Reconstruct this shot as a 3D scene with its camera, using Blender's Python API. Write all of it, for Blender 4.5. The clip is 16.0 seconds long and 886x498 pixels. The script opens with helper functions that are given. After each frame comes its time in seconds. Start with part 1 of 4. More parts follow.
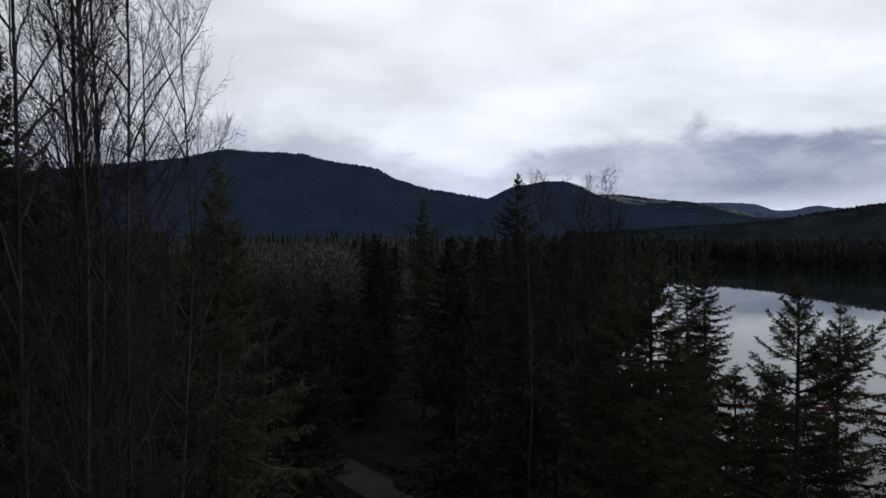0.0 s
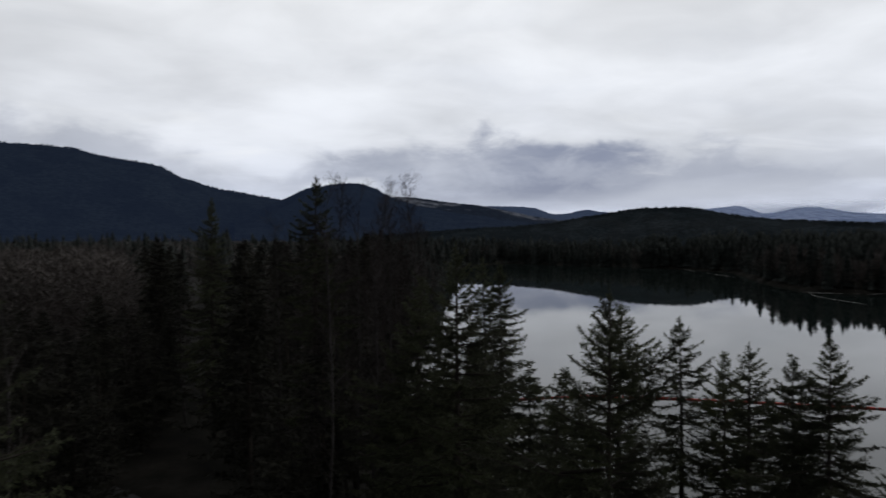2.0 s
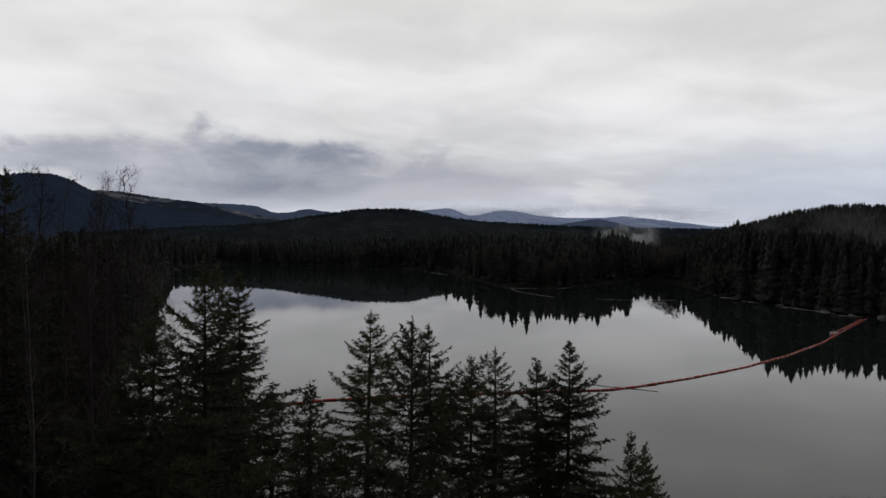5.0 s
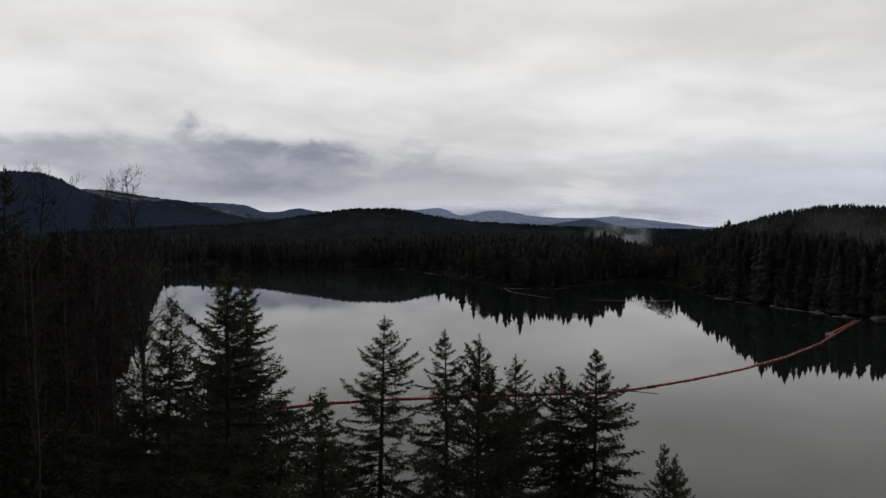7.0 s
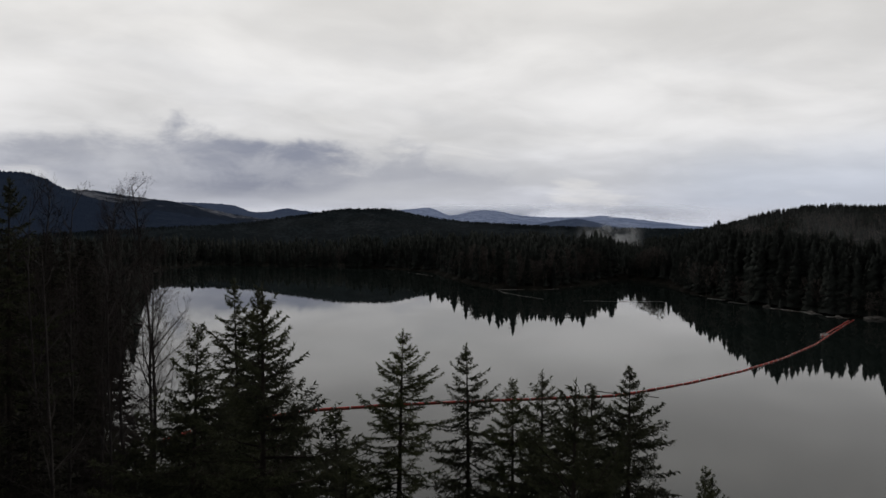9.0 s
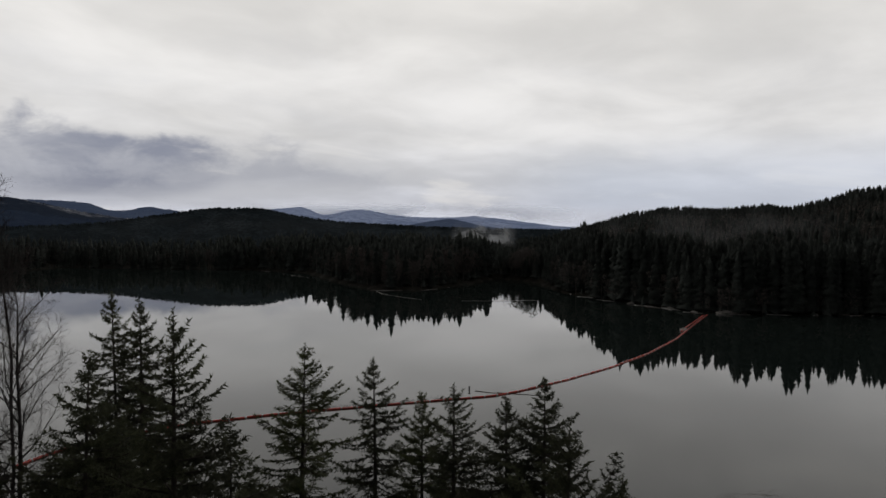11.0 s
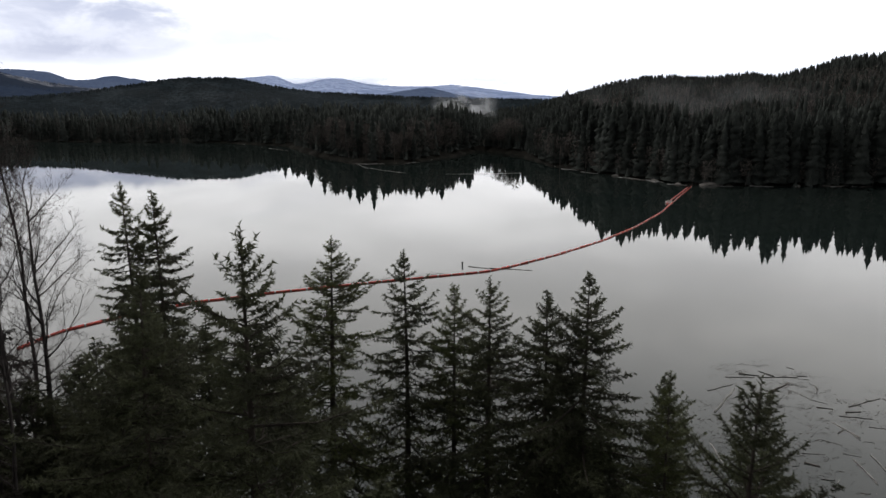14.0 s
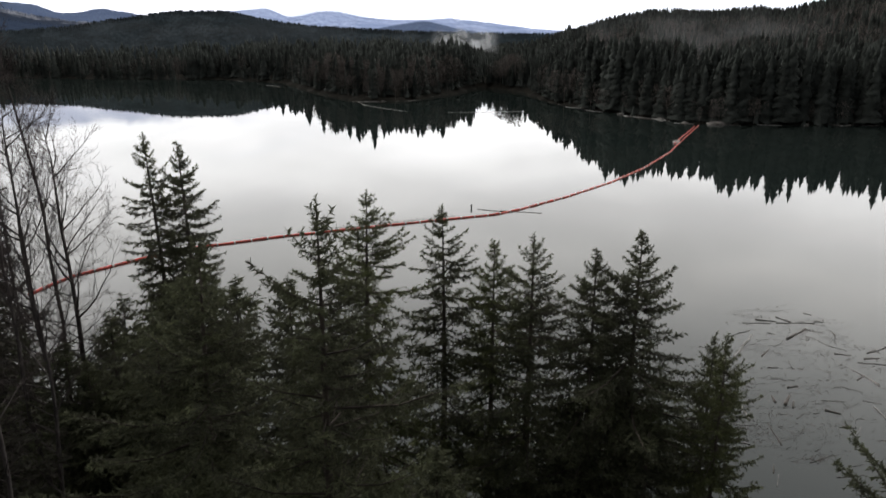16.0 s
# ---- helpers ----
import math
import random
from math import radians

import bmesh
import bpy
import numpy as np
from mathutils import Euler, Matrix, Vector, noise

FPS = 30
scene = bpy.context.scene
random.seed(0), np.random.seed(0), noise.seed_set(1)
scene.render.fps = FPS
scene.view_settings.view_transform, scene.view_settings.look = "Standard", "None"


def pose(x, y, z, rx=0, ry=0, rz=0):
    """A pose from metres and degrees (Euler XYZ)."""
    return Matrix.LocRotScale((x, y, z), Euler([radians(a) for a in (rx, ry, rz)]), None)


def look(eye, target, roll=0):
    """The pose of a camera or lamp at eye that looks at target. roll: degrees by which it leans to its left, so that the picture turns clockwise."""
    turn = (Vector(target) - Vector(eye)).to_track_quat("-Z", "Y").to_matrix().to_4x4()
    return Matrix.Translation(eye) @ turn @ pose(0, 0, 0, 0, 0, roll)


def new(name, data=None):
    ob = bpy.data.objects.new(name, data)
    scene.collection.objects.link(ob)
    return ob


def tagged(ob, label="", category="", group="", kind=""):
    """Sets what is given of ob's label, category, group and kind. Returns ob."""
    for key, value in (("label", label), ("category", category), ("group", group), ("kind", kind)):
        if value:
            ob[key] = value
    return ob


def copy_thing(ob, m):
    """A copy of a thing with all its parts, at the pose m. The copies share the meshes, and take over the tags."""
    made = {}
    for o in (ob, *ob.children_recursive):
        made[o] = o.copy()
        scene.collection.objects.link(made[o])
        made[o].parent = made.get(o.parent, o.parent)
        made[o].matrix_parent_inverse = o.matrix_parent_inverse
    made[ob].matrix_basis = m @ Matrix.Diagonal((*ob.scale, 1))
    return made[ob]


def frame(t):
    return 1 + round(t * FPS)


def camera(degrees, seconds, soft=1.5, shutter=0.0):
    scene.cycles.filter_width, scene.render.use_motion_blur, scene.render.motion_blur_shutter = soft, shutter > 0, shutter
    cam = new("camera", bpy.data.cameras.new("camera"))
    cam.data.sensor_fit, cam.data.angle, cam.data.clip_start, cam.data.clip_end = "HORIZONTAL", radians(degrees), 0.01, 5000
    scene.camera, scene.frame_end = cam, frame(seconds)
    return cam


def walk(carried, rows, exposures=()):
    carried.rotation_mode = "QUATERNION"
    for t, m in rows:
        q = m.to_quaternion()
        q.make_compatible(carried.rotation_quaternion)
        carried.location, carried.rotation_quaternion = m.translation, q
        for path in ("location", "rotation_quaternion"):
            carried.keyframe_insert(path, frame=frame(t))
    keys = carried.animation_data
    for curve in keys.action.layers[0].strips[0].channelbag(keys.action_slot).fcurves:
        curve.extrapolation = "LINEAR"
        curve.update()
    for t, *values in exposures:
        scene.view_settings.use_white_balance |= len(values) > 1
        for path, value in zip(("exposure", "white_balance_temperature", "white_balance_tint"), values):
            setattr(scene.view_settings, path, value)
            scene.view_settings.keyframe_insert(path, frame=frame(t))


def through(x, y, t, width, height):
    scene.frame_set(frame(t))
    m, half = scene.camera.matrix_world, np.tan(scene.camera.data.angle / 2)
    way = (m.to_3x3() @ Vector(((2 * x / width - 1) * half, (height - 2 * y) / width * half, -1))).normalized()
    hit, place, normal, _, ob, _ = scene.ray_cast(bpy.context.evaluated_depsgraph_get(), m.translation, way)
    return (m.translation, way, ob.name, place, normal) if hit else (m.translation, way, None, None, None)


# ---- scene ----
# ---- camera and its flight ----
cam = camera(64.17, 16.0, soft=1.5, shutter=0.5)
# seconds, eye x, y, z, yaw, pitch, roll
PATH = [
    (0, 0.000, 0.001, 32.670, 0.03, -1.70, -0.52),
    (0.5, 0.028, 0.650, 32.769, -0.05, -1.68, -0.63),
    (1, 0.066, 1.247, 32.866, -3.53, -1.65, -0.69),
    (1.5, 0.090, 1.808, 32.967, -10.03, -1.67, -0.55),
    (2, 0.022, 2.348, 33.055, -16.41, -1.70, -0.44),
    (2.5, -0.051, 2.863, 33.131, -21.65, -1.72, -0.23),
    (3, -0.071, 3.440, 33.205, -26.66, -1.72, -0.18),
    (3.5, -0.087, 4.052, 33.293, -30.63, -1.77, -0.02),
    (4, -0.089, 4.650, 33.390, -33.52, -1.84, 0.05),
    (4.5, -0.142, 5.255, 33.468, -36.46, -1.81, 0.20),
    (4.7, -0.185, 5.489, 33.491, -37.66, -1.81, 0.21),
    (5.6, -0.376, 6.540, 33.592, -39.13, -1.82, 0.27),
    (7, -0.674, 8.175, 33.749, -39.48, -1.84, 0.36),
    (7.5, -0.878, 8.785, 33.933, -39.51, -1.88, 0.35),
    (8, -1.096, 9.395, 34.142, -39.56, -1.91, 0.39),
    (8.5, -1.253, 10.016, 34.322, -39.83, -1.90, 0.35),
    (9, -1.349, 10.677, 34.459, -40.39, -1.87, 0.24),
    (9.5, -1.418, 11.391, 34.603, -42.81, -1.84, 0.40),
    (10, -1.505, 12.078, 34.737, -45.98, -1.83, 0.51),
    (10.2, -1.544, 12.323, 34.794, -47.18, -1.83, 0.48),
    (11.2, -1.742, 13.551, 35.078, -51.01, -1.83, 0.35),
    (11.8, -1.861, 14.288, 35.249, -51.86, -2.18, 0.27),
    (12.3, -1.959, 14.902, 35.391, -52.09, -5.71, 0.21),
    (12.5, -1.999, 15.148, 35.448, -52.11, -7.31, 0.18),
    (13, -2.034, 15.840, 35.597, -52.27, -11.29, 0.18),
    (13.5, -2.053, 16.563, 35.766, -52.38, -12.25, 0.11),
    (14, -2.109, 17.279, 35.921, -52.48, -12.26, 0.17),
    (14.5, -2.167, 18.025, 36.052, -52.56, -12.27, 0.26),
    (15, -2.205, 18.788, 36.212, -52.62, -12.25, 0.25),
    (15.5, -2.232, 19.550, 36.359, -52.69, -14.26, 0.20),
    (16, -2.264, 20.317, 36.518, -52.74, -17.28, 0.20),
]
EXPOSURES = [(0.0, 0.1, 6120, 10), (2.5, -0.07, 6350, 10), (4.5, -0.1, 6600, 10), (7.0, -0.12, 6750, 10), (10.2, -0.12, 6750, 10), (12.3, -0.1, 6950, 10),
             (13.0, 0.5, 6950, 10), (13.5, 0.88, 6800, 10), (14.0, 1.13, 6700, 10), (15.0, 1.16, 6700, 10), (15.5, 1.18, 6700, 10), (16.0, 1.6, 6750, 10)]
walk(cam, [(t, pose(x, y, z, 90 + p, 0, a) @ pose(0, 0, 0, 0, 0, r)) for t, x, y, z, a, p, r in PATH], EXPOSURES)


# ---- small node helpers ----
class Nodes:
    """Short writing for a node tree."""

    def __init__(self, tree):
        self.tree = tree
        tree.nodes.clear()

    def put(self, kind, sockets=()):
        n = self.tree.nodes.new(kind)
        return self.feed(n, sockets)

    def feed(self, n, sockets):
        for key, value in dict(sockets).items():
            if isinstance(value, bpy.types.NodeSocket):
                self.tree.links.new(value, n.inputs[key])
            else:
                n.inputs[key].default_value = value
        return n

    def math(self, op, a, b=0.0, c=0.0, clamp=False):
        n = self.tree.nodes.new("ShaderNodeMath")
        n.operation, n.use_clamp = op, clamp
        return self.feed(n, {0: a, 1: b, 2: c}).outputs[0]

    def span(self, value, lo, hi, to_lo=0.0, to_hi=1.0):
        if lo > hi:
            lo, hi, to_lo, to_hi = hi, lo, to_hi, to_lo
        n = self.tree.nodes.new("ShaderNodeMapRange")
        n.interpolation_type = "SMOOTHSTEP"
        return self.feed(n, {"Value": value, "From Min": lo, "From Max": hi, "To Min": to_lo, "To Max": to_hi}).outputs[0]

    def span_flat(self, value, lo, hi):
        n = self.tree.nodes.new("ShaderNodeMapRange")
        return self.feed(n, {"Value": value, "From Min": lo, "From Max": hi}).outputs[0]

    def mix(self, f, a, b, blend="MIX"):
        n = self.tree.nodes.new("ShaderNodeMix")
        n.data_type, n.blend_type = "RGBA", blend
        for i, value in ((0, f), (6, a), (7, b)):
            if isinstance(value, bpy.types.NodeSocket):
                self.tree.links.new(value, n.inputs[i])
            else:
                n.inputs[i].default_value = value
        return n.outputs[2]

    def ramp(self, f, stops):
        n = self.put("ShaderNodeValToRGB", {0: f})
        e = n.color_ramp.elements
        for i, (at, colour) in enumerate(stops):
            el = e[i] if i < 2 else e.new(at)
            el.position, el.color = at, (*colour, 1)
        return n.outputs[0]

    def noise(self, vector, scale, detail=4.0, rough=0.55, distortion=0.0):
        return self.put("ShaderNodeTexNoise", {"Vector": vector, "Scale": scale, "Detail": detail, "Roughness": rough, "Distortion": distortion}).outputs[0]


# ---- overcast sky, brightest where the sun stands behind the clouds ----
world = bpy.data.worlds.new("overcast")
world.use_nodes = True
scene.world = world
g = Nodes(world.node_tree)
way = g.put("ShaderNodeTexCoord").outputs["Generated"]
sep = g.put("ShaderNodeSeparateXYZ", {0: way})
sx, sy, sz = sep.outputs
elev = g.math("DEGREES", g.math("ARCSINE", sz))
bearing = g.math("DEGREES", g.math("ARCTAN2", sx, sy))
up = g.math("MAXIMUM", sz, 0.0)
base = g.ramp(up, [(0.0, (0.56, 0.60, 0.72)), (0.04, (0.60, 0.63, 0.72)), (0.12, (0.74, 0.75, 0.78)), (0.3, (0.84, 0.84, 0.84)), (0.6, (0.48, 0.49, 0.50)), (1.0, (0.18, 0.185, 0.19))])
# cloud deck seen in perspective
flat = g.math("ADD", up, 0.16)
deck = g.put("ShaderNodeCombineXYZ", {0: g.math("DIVIDE", sx, flat), 1: g.math("DIVIDE", sy, flat), 2: 0.0}).outputs[0]
n_big = g.noise(deck, 0.4, 4.0, 0.5, 0.3)
n_mid = g.noise(deck, 2.0, 5.0, 0.52, 0.3)
patch = g.math("ADD", g.math("MULTIPLY", n_big, 0.7), g.math("MULTIPLY", n_mid, 0.3))
tone = g.span(patch, 0.36, 0.64, 0.82, 1.17)
base = g.mix(1.0, base, g.put("ShaderNodeCombineColor", {0: tone, 1: tone, 2: tone}).outputs[0], "MULTIPLY")
# long grey bank low over the hills: its top, foot and weight follow the bearing
puffs = g.noise(g.put("ShaderNodeMapping", {"Vector": way, "Scale": (1.0, 1.0, 2.0)}).outputs[0], 12.0, 6.0, 0.6, 0.3)
swell = g.noise(g.put("ShaderNodeMapping", {"Vector": way, "Scale": (1.0, 1.0, 2.2)}).outputs[0], 5.5, 5.0, 0.55, 0.4)
round_about = g.span_flat(bearing, -30.0, 70.0)


def by_bearing(stops, top):
    return g.math("MULTIPLY", g.ramp(round_about, [((b + 30.0) / 100.0, (v / top,) * 3) for b, v in stops]), top)


crown_at = by_bearing([(-25, 8.2), (-15, 8.3), (-8, 7.6), (-2, 5.8), (3, 4.4), (9, 6.6), (14, 7.6), (20, 7.7), (22, 6.8), (29, 6.9), (33, 6.0), (36, 6.0), (42, 4.8), (46, 3.7), (50, 2.8), (65, 2.2)], 10.0)
foot_at = by_bearing([(-25, 2.4), (5, 3.0), (8, 3.5), (11, 3.3), (16, 2.2), (24, 1.7), (31, 2.6), (34, 3.3), (44, 3.2), (50, 2.0), (65, 1.4)], 10.0)
weight = by_bearing([(-25, 0.42), (-15, 0.5), (-4, 0.36), (3, 0.25), (9, 0.7), (14, 0.72), (20, 0.86), (25, 0.97), (29, 1.0), (32, 0.9), (34, 0.6), (45, 0.4), (50, 0.22), (65, 0.08)], 1.0)
ragged = g.math("ADD", g.math("MULTIPLY", g.math("SUBTRACT", swell, 0.5), 5.5), g.math("MULTIPLY", g.math("SUBTRACT", puffs, 0.5), 5.0))
under_crown = g.math("SUBTRACT", g.math("ADD", crown_at, ragged), elev)
over_foot = g.math("SUBTRACT", elev, g.math("ADD", foot_at, g.math("MULTIPLY", ragged, 0.25)))
bank = g.math("MULTIPLY", g.span(under_crown, -0.6, 1.6), g.span(over_foot, -0.9, 0.8))
bank = g.math("MULTIPLY", g.math("MULTIPLY", bank, weight), g.math("MULTIPLY", g.span(swell, 0.28, 0.60, 0.7, 1.0), g.span(puffs, 0.34, 0.62, 0.66, 1.0)))
base = g.mix(g.math("MULTIPLY", bank, 0.97), base, (0.235, 0.258, 0.345, 1))
# thin torn streaks higher up
streak = g.noise(g.put("ShaderNodeMapping", {"Vector": deck, "Scale": (0.7, 1.1, 1.0), "Rotation": (0.0, 0.0, 0.7)}).outputs[0], 1.3, 5.0, 0.55, 0.5)
base = g.mix(g.math("MULTIPLY", g.span(streak, 0.50, 0.72), 0.16), base, (0.50, 0.53, 0.60, 1))
base = g.mix(g.math("MULTIPLY", g.span(streak, 0.44, 0.28), 0.30), base, (0.98, 0.97, 0.95, 1))
# bluish gap low on the far side
gap = g.math("MULTIPLY", g.math("MULTIPLY", g.span(elev, 0.5, 2.0), g.span(elev, 8.0, 3.0)), g.span(bearing, 52.0, 64.0))
base = g.mix(g.math("MULTIPLY", gap, 0.45), base, (0.50, 0.58, 0.74, 1))
# falls off away from the bright side
toward = g.math("ADD", g.math("MULTIPLY", sx, 0.70), g.math("MULTIPLY", sy, 0.70))
fall = g.span(toward, -0.8, 0.75, 0.08, 1.0)
base = g.mix(1.0, base, g.put("ShaderNodeCombineColor", {0: fall, 1: fall, 2: fall}).outputs[0], "MULTIPLY")
nishita = g.put("ShaderNodeTexSky")
nishita.sky_type, nishita.sun_disc = "NISHITA", False
nishita.sun_elevation, nishita.sun_rotation = radians(58), radians(50)
cloudy = g.put("ShaderNodeBackground", {"Color": base, "Strength": 1.0})
clear = g.put("ShaderNodeBackground", {"Color": nishita.outputs[0], "Strength": 0.004})
both = g.put("ShaderNodeAddShader", {0: cloudy.outputs[0], 1: clear.outputs[0]})
g.put("ShaderNodeOutputWorld", {"Surface": both.outputs[0]})

sun = new("sun", bpy.data.lights.new("sun", "SUN"))
sun.data.energy, sun.data.angle, sun.data.color = 0.12, radians(30), (1.0, 0.95, 0.88)
sun.matrix_world = look((0, 0, 0), (-0.5, -0.42, -1.1))


# ---- materials ----
def material(name, colour, rough=0.8, scale=3.0, spread=0.35, fine=0.0, bump=0.0, spec=0.3, second=None, islands=0.0, through=0.0):
    """A surface with colour variation at two scales and a light relief."""
    m = bpy.data.materials.new(name)
    m.use_nodes = True
    k = Nodes(m.node_tree)
    place = k.put("ShaderNodeTexCoord").outputs["Object"]
    big = k.noise(place, scale, 4.0)
    small = k.noise(place, scale * 9.0, 3.0)
    lo, hi = [c * (1 - spread) for c in colour], [c * (1 + spread) for c in colour]
    tint = k.mix(k.span(big, 0.3, 0.7), (*lo, 1), (*(second or hi), 1))
    tint = k.mix(k.math("MULTIPLY", k.span(small, 0.35, 0.75), fine), tint, (*[c * 0.5 for c in colour], 1))
    if islands:
        rnd = k.put("ShaderNodeNewGeometry").outputs["Random Per Island"]
        v = k.span(rnd, 0.0, 1.0, 1 - islands, 1 + islands)
        tint = k.mix(1.0, tint, k.put("ShaderNodeCombineColor", {0: v, 1: v, 2: v}).outputs[0], "MULTIPLY")
    own = k.put("ShaderNodeObjectInfo").outputs["Random"]
    v = k.span(own, 0.0, 1.0, 0.82, 1.18)
    tint = k.mix(1.0, tint, k.put("ShaderNodeCombineColor", {0: v, 1: v, 2: v}).outputs[0], "MULTIPLY")
    s = k.put("ShaderNodeBsdfPrincipled", {"Base Color": tint, "Roughness": rough, "Specular IOR Level": spec})
    if bump:
        b = k.put("ShaderNodeBump", {"Height": small, "Strength": bump, "Distance": 0.05})
        m.node_tree.links.new(b.outputs[0], s.inputs["Normal"])
    if through:
        # light that passes through thin needles
        leaf = k.put("ShaderNodeBsdfTranslucent", {"Color": tint})
        s = k.put("ShaderNodeMixShader", {0: through, 1: s.outputs[0], 2: leaf.outputs[0]})
    k.put("ShaderNodeOutputMaterial", {"Surface": s.outputs[0]})
    return m


def hazy(name, colour, haze_glow, second=None, at=0.5, scale=0.01):
    """Far, forested slopes: dark cover, and the blue air in front of it put in as emission."""
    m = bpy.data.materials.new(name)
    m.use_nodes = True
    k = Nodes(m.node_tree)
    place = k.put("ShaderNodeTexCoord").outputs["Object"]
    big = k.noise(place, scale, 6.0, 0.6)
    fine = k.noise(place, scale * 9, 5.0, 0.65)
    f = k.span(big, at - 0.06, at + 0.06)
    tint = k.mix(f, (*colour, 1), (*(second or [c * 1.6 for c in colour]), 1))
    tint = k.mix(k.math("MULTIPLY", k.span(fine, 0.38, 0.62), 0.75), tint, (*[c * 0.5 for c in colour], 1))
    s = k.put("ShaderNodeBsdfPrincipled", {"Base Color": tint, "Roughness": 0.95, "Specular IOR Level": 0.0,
                                           "Emission Color": (*haze_glow, 1), "Emission Strength": 1.0})
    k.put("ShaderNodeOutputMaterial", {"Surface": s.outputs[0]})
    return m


NEEDLES = material("fir_needles", (0.098, 0.099, 0.070), 0.65, 0.35, 0.35, 0.3, spec=0.05, second=(0.112, 0.122, 0.068), islands=0.25, through=0.38)
# Brown needles of the wood firs, with the wood's shade in the colour.
SHADE_NEEDLES = material("shaded_brown_needles", (0.046, 0.042, 0.037), 0.7, 0.3, 0.35, 0.4, spec=0.03, second=(0.062, 0.060, 0.045), islands=0.2, through=0.2)
YOUNG = material("light_needles", (0.125, 0.138, 0.064), 0.65, 0.4, 0.3, 0.2, spec=0.05, islands=0.25, through=0.38)
BARK = material("fir_bark", (0.075, 0.062, 0.052), 0.9, 1.2, 0.35, 0.5, 0.5, spec=0.1)
GREY_BARK = material("grey_bark", (0.080, 0.070, 0.066), 0.85, 1.0, 0.4, 0.5, 0.4, spec=0.15)
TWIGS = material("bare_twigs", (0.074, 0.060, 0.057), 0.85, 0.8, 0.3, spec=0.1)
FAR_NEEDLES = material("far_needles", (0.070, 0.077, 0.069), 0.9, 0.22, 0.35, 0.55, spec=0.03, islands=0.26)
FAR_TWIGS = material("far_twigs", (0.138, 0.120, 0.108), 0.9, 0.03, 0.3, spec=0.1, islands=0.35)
FLOOR = material("forest_floor", (0.026, 0.024, 0.020), 0.95, 0.25, 0.4, 0.5, 0.6, spec=0.05, second=(0.034, 0.031, 0.025))
GRAVEL = material("gravel", (0.07, 0.067, 0.066), 0.9, 0.6, 0.25, 0.4, 0.4, spec=0.2)
FLOAT = material("red_plastic", (0.66, 0.085, 0.062), 0.45, 0.8, 0.18, 0.25, spec=0.4)
PALE = material("pale_coupling", (0.82, 0.80, 0.78), 0.5, 2.0, 0.2, spec=0.4)
OLD_WOOD = material("wet_driftwood", (0.125, 0.105, 0.092), 0.7, 0.8, 0.4, 0.5, 0.3, spec=0.3)
GREY_WOOD = material("bleached_driftwood", (0.40, 0.38, 0.36), 0.8, 0.8, 0.3, 0.4, 0.3, spec=0.2)
SCUM = material("floating_bark", (0.16, 0.135, 0.12), 0.85, 0.8, 0.4, 0.4, spec=0.2)
ROCK = material("shore_rock", (0.24, 0.22, 0.20), 0.9, 0.5, 0.3, 0.5, 0.5, spec=0.2)
DARK = material("black_paint", (0.02, 0.02, 0.02), 0.6, 1.0, 0.3)
# Second triple: blue haze given off by the slope, none on the wooded hill.
MOUNT_A = hazy("hazy_mountain", (0.016, 0.020, 0.020), (0.0062, 0.0098, 0.0205))
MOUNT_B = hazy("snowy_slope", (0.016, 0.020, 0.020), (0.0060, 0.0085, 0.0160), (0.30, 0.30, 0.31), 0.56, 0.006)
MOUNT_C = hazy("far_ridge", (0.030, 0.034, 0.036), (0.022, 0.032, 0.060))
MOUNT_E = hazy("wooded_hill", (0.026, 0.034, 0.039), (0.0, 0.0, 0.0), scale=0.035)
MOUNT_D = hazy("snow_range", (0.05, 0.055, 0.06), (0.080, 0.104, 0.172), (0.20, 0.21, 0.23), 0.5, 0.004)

water_mat = bpy.data.materials.new("lake_water")
water_mat.use_nodes = True
k = Nodes(water_mat.node_tree)
place = k.put("ShaderNodeTexCoord").outputs["Object"]
ripple = k.noise(k.put("ShaderNodeMapping", {"Vector": place, "Scale": (1.0, 1.0, 1.0)}).outputs[0], 0.9, 3.0)
murk = k.mix(k.span(k.noise(place, 0.012, 3.0), 0.35, 0.65), (0.0135, 0.0200, 0.0182, 1), (0.0185, 0.0248, 0.0222, 1))
b = k.put("ShaderNodeBump", {"Height": ripple, "Strength": 0.012, "Distance": 0.010})
s = k.put("ShaderNodeBsdfPrincipled", {"Base Color": murk, "Roughness": 0.02, "IOR": 1.333, "Normal": b.outputs[0]})
k.put("ShaderNodeOutputMaterial", {"Surface": s.outputs[0]})


# ---- building helpers ----
def mesh_of(name, verts, faces, mats, index=None, smooth=False):
    me = bpy.data.meshes.new(name)
    me.from_pydata(verts if isinstance(verts, list) else verts.tolist(), [], faces if isinstance(faces, list) else faces.tolist())
    for m in mats if isinstance(mats, (list, tuple)) else [mats]:
        me.materials.append(m)
    if index is not None:
        me.polygons.foreach_set("material_index", index)
    if smooth:
        me.polygons.foreach_set("use_smooth", [True] * len(me.polygons))
    me.update()
    return me


def part_of(name, me, parent, label=""):
    ob = new(name, me)
    ob.parent = parent
    return tagged(ob, label)


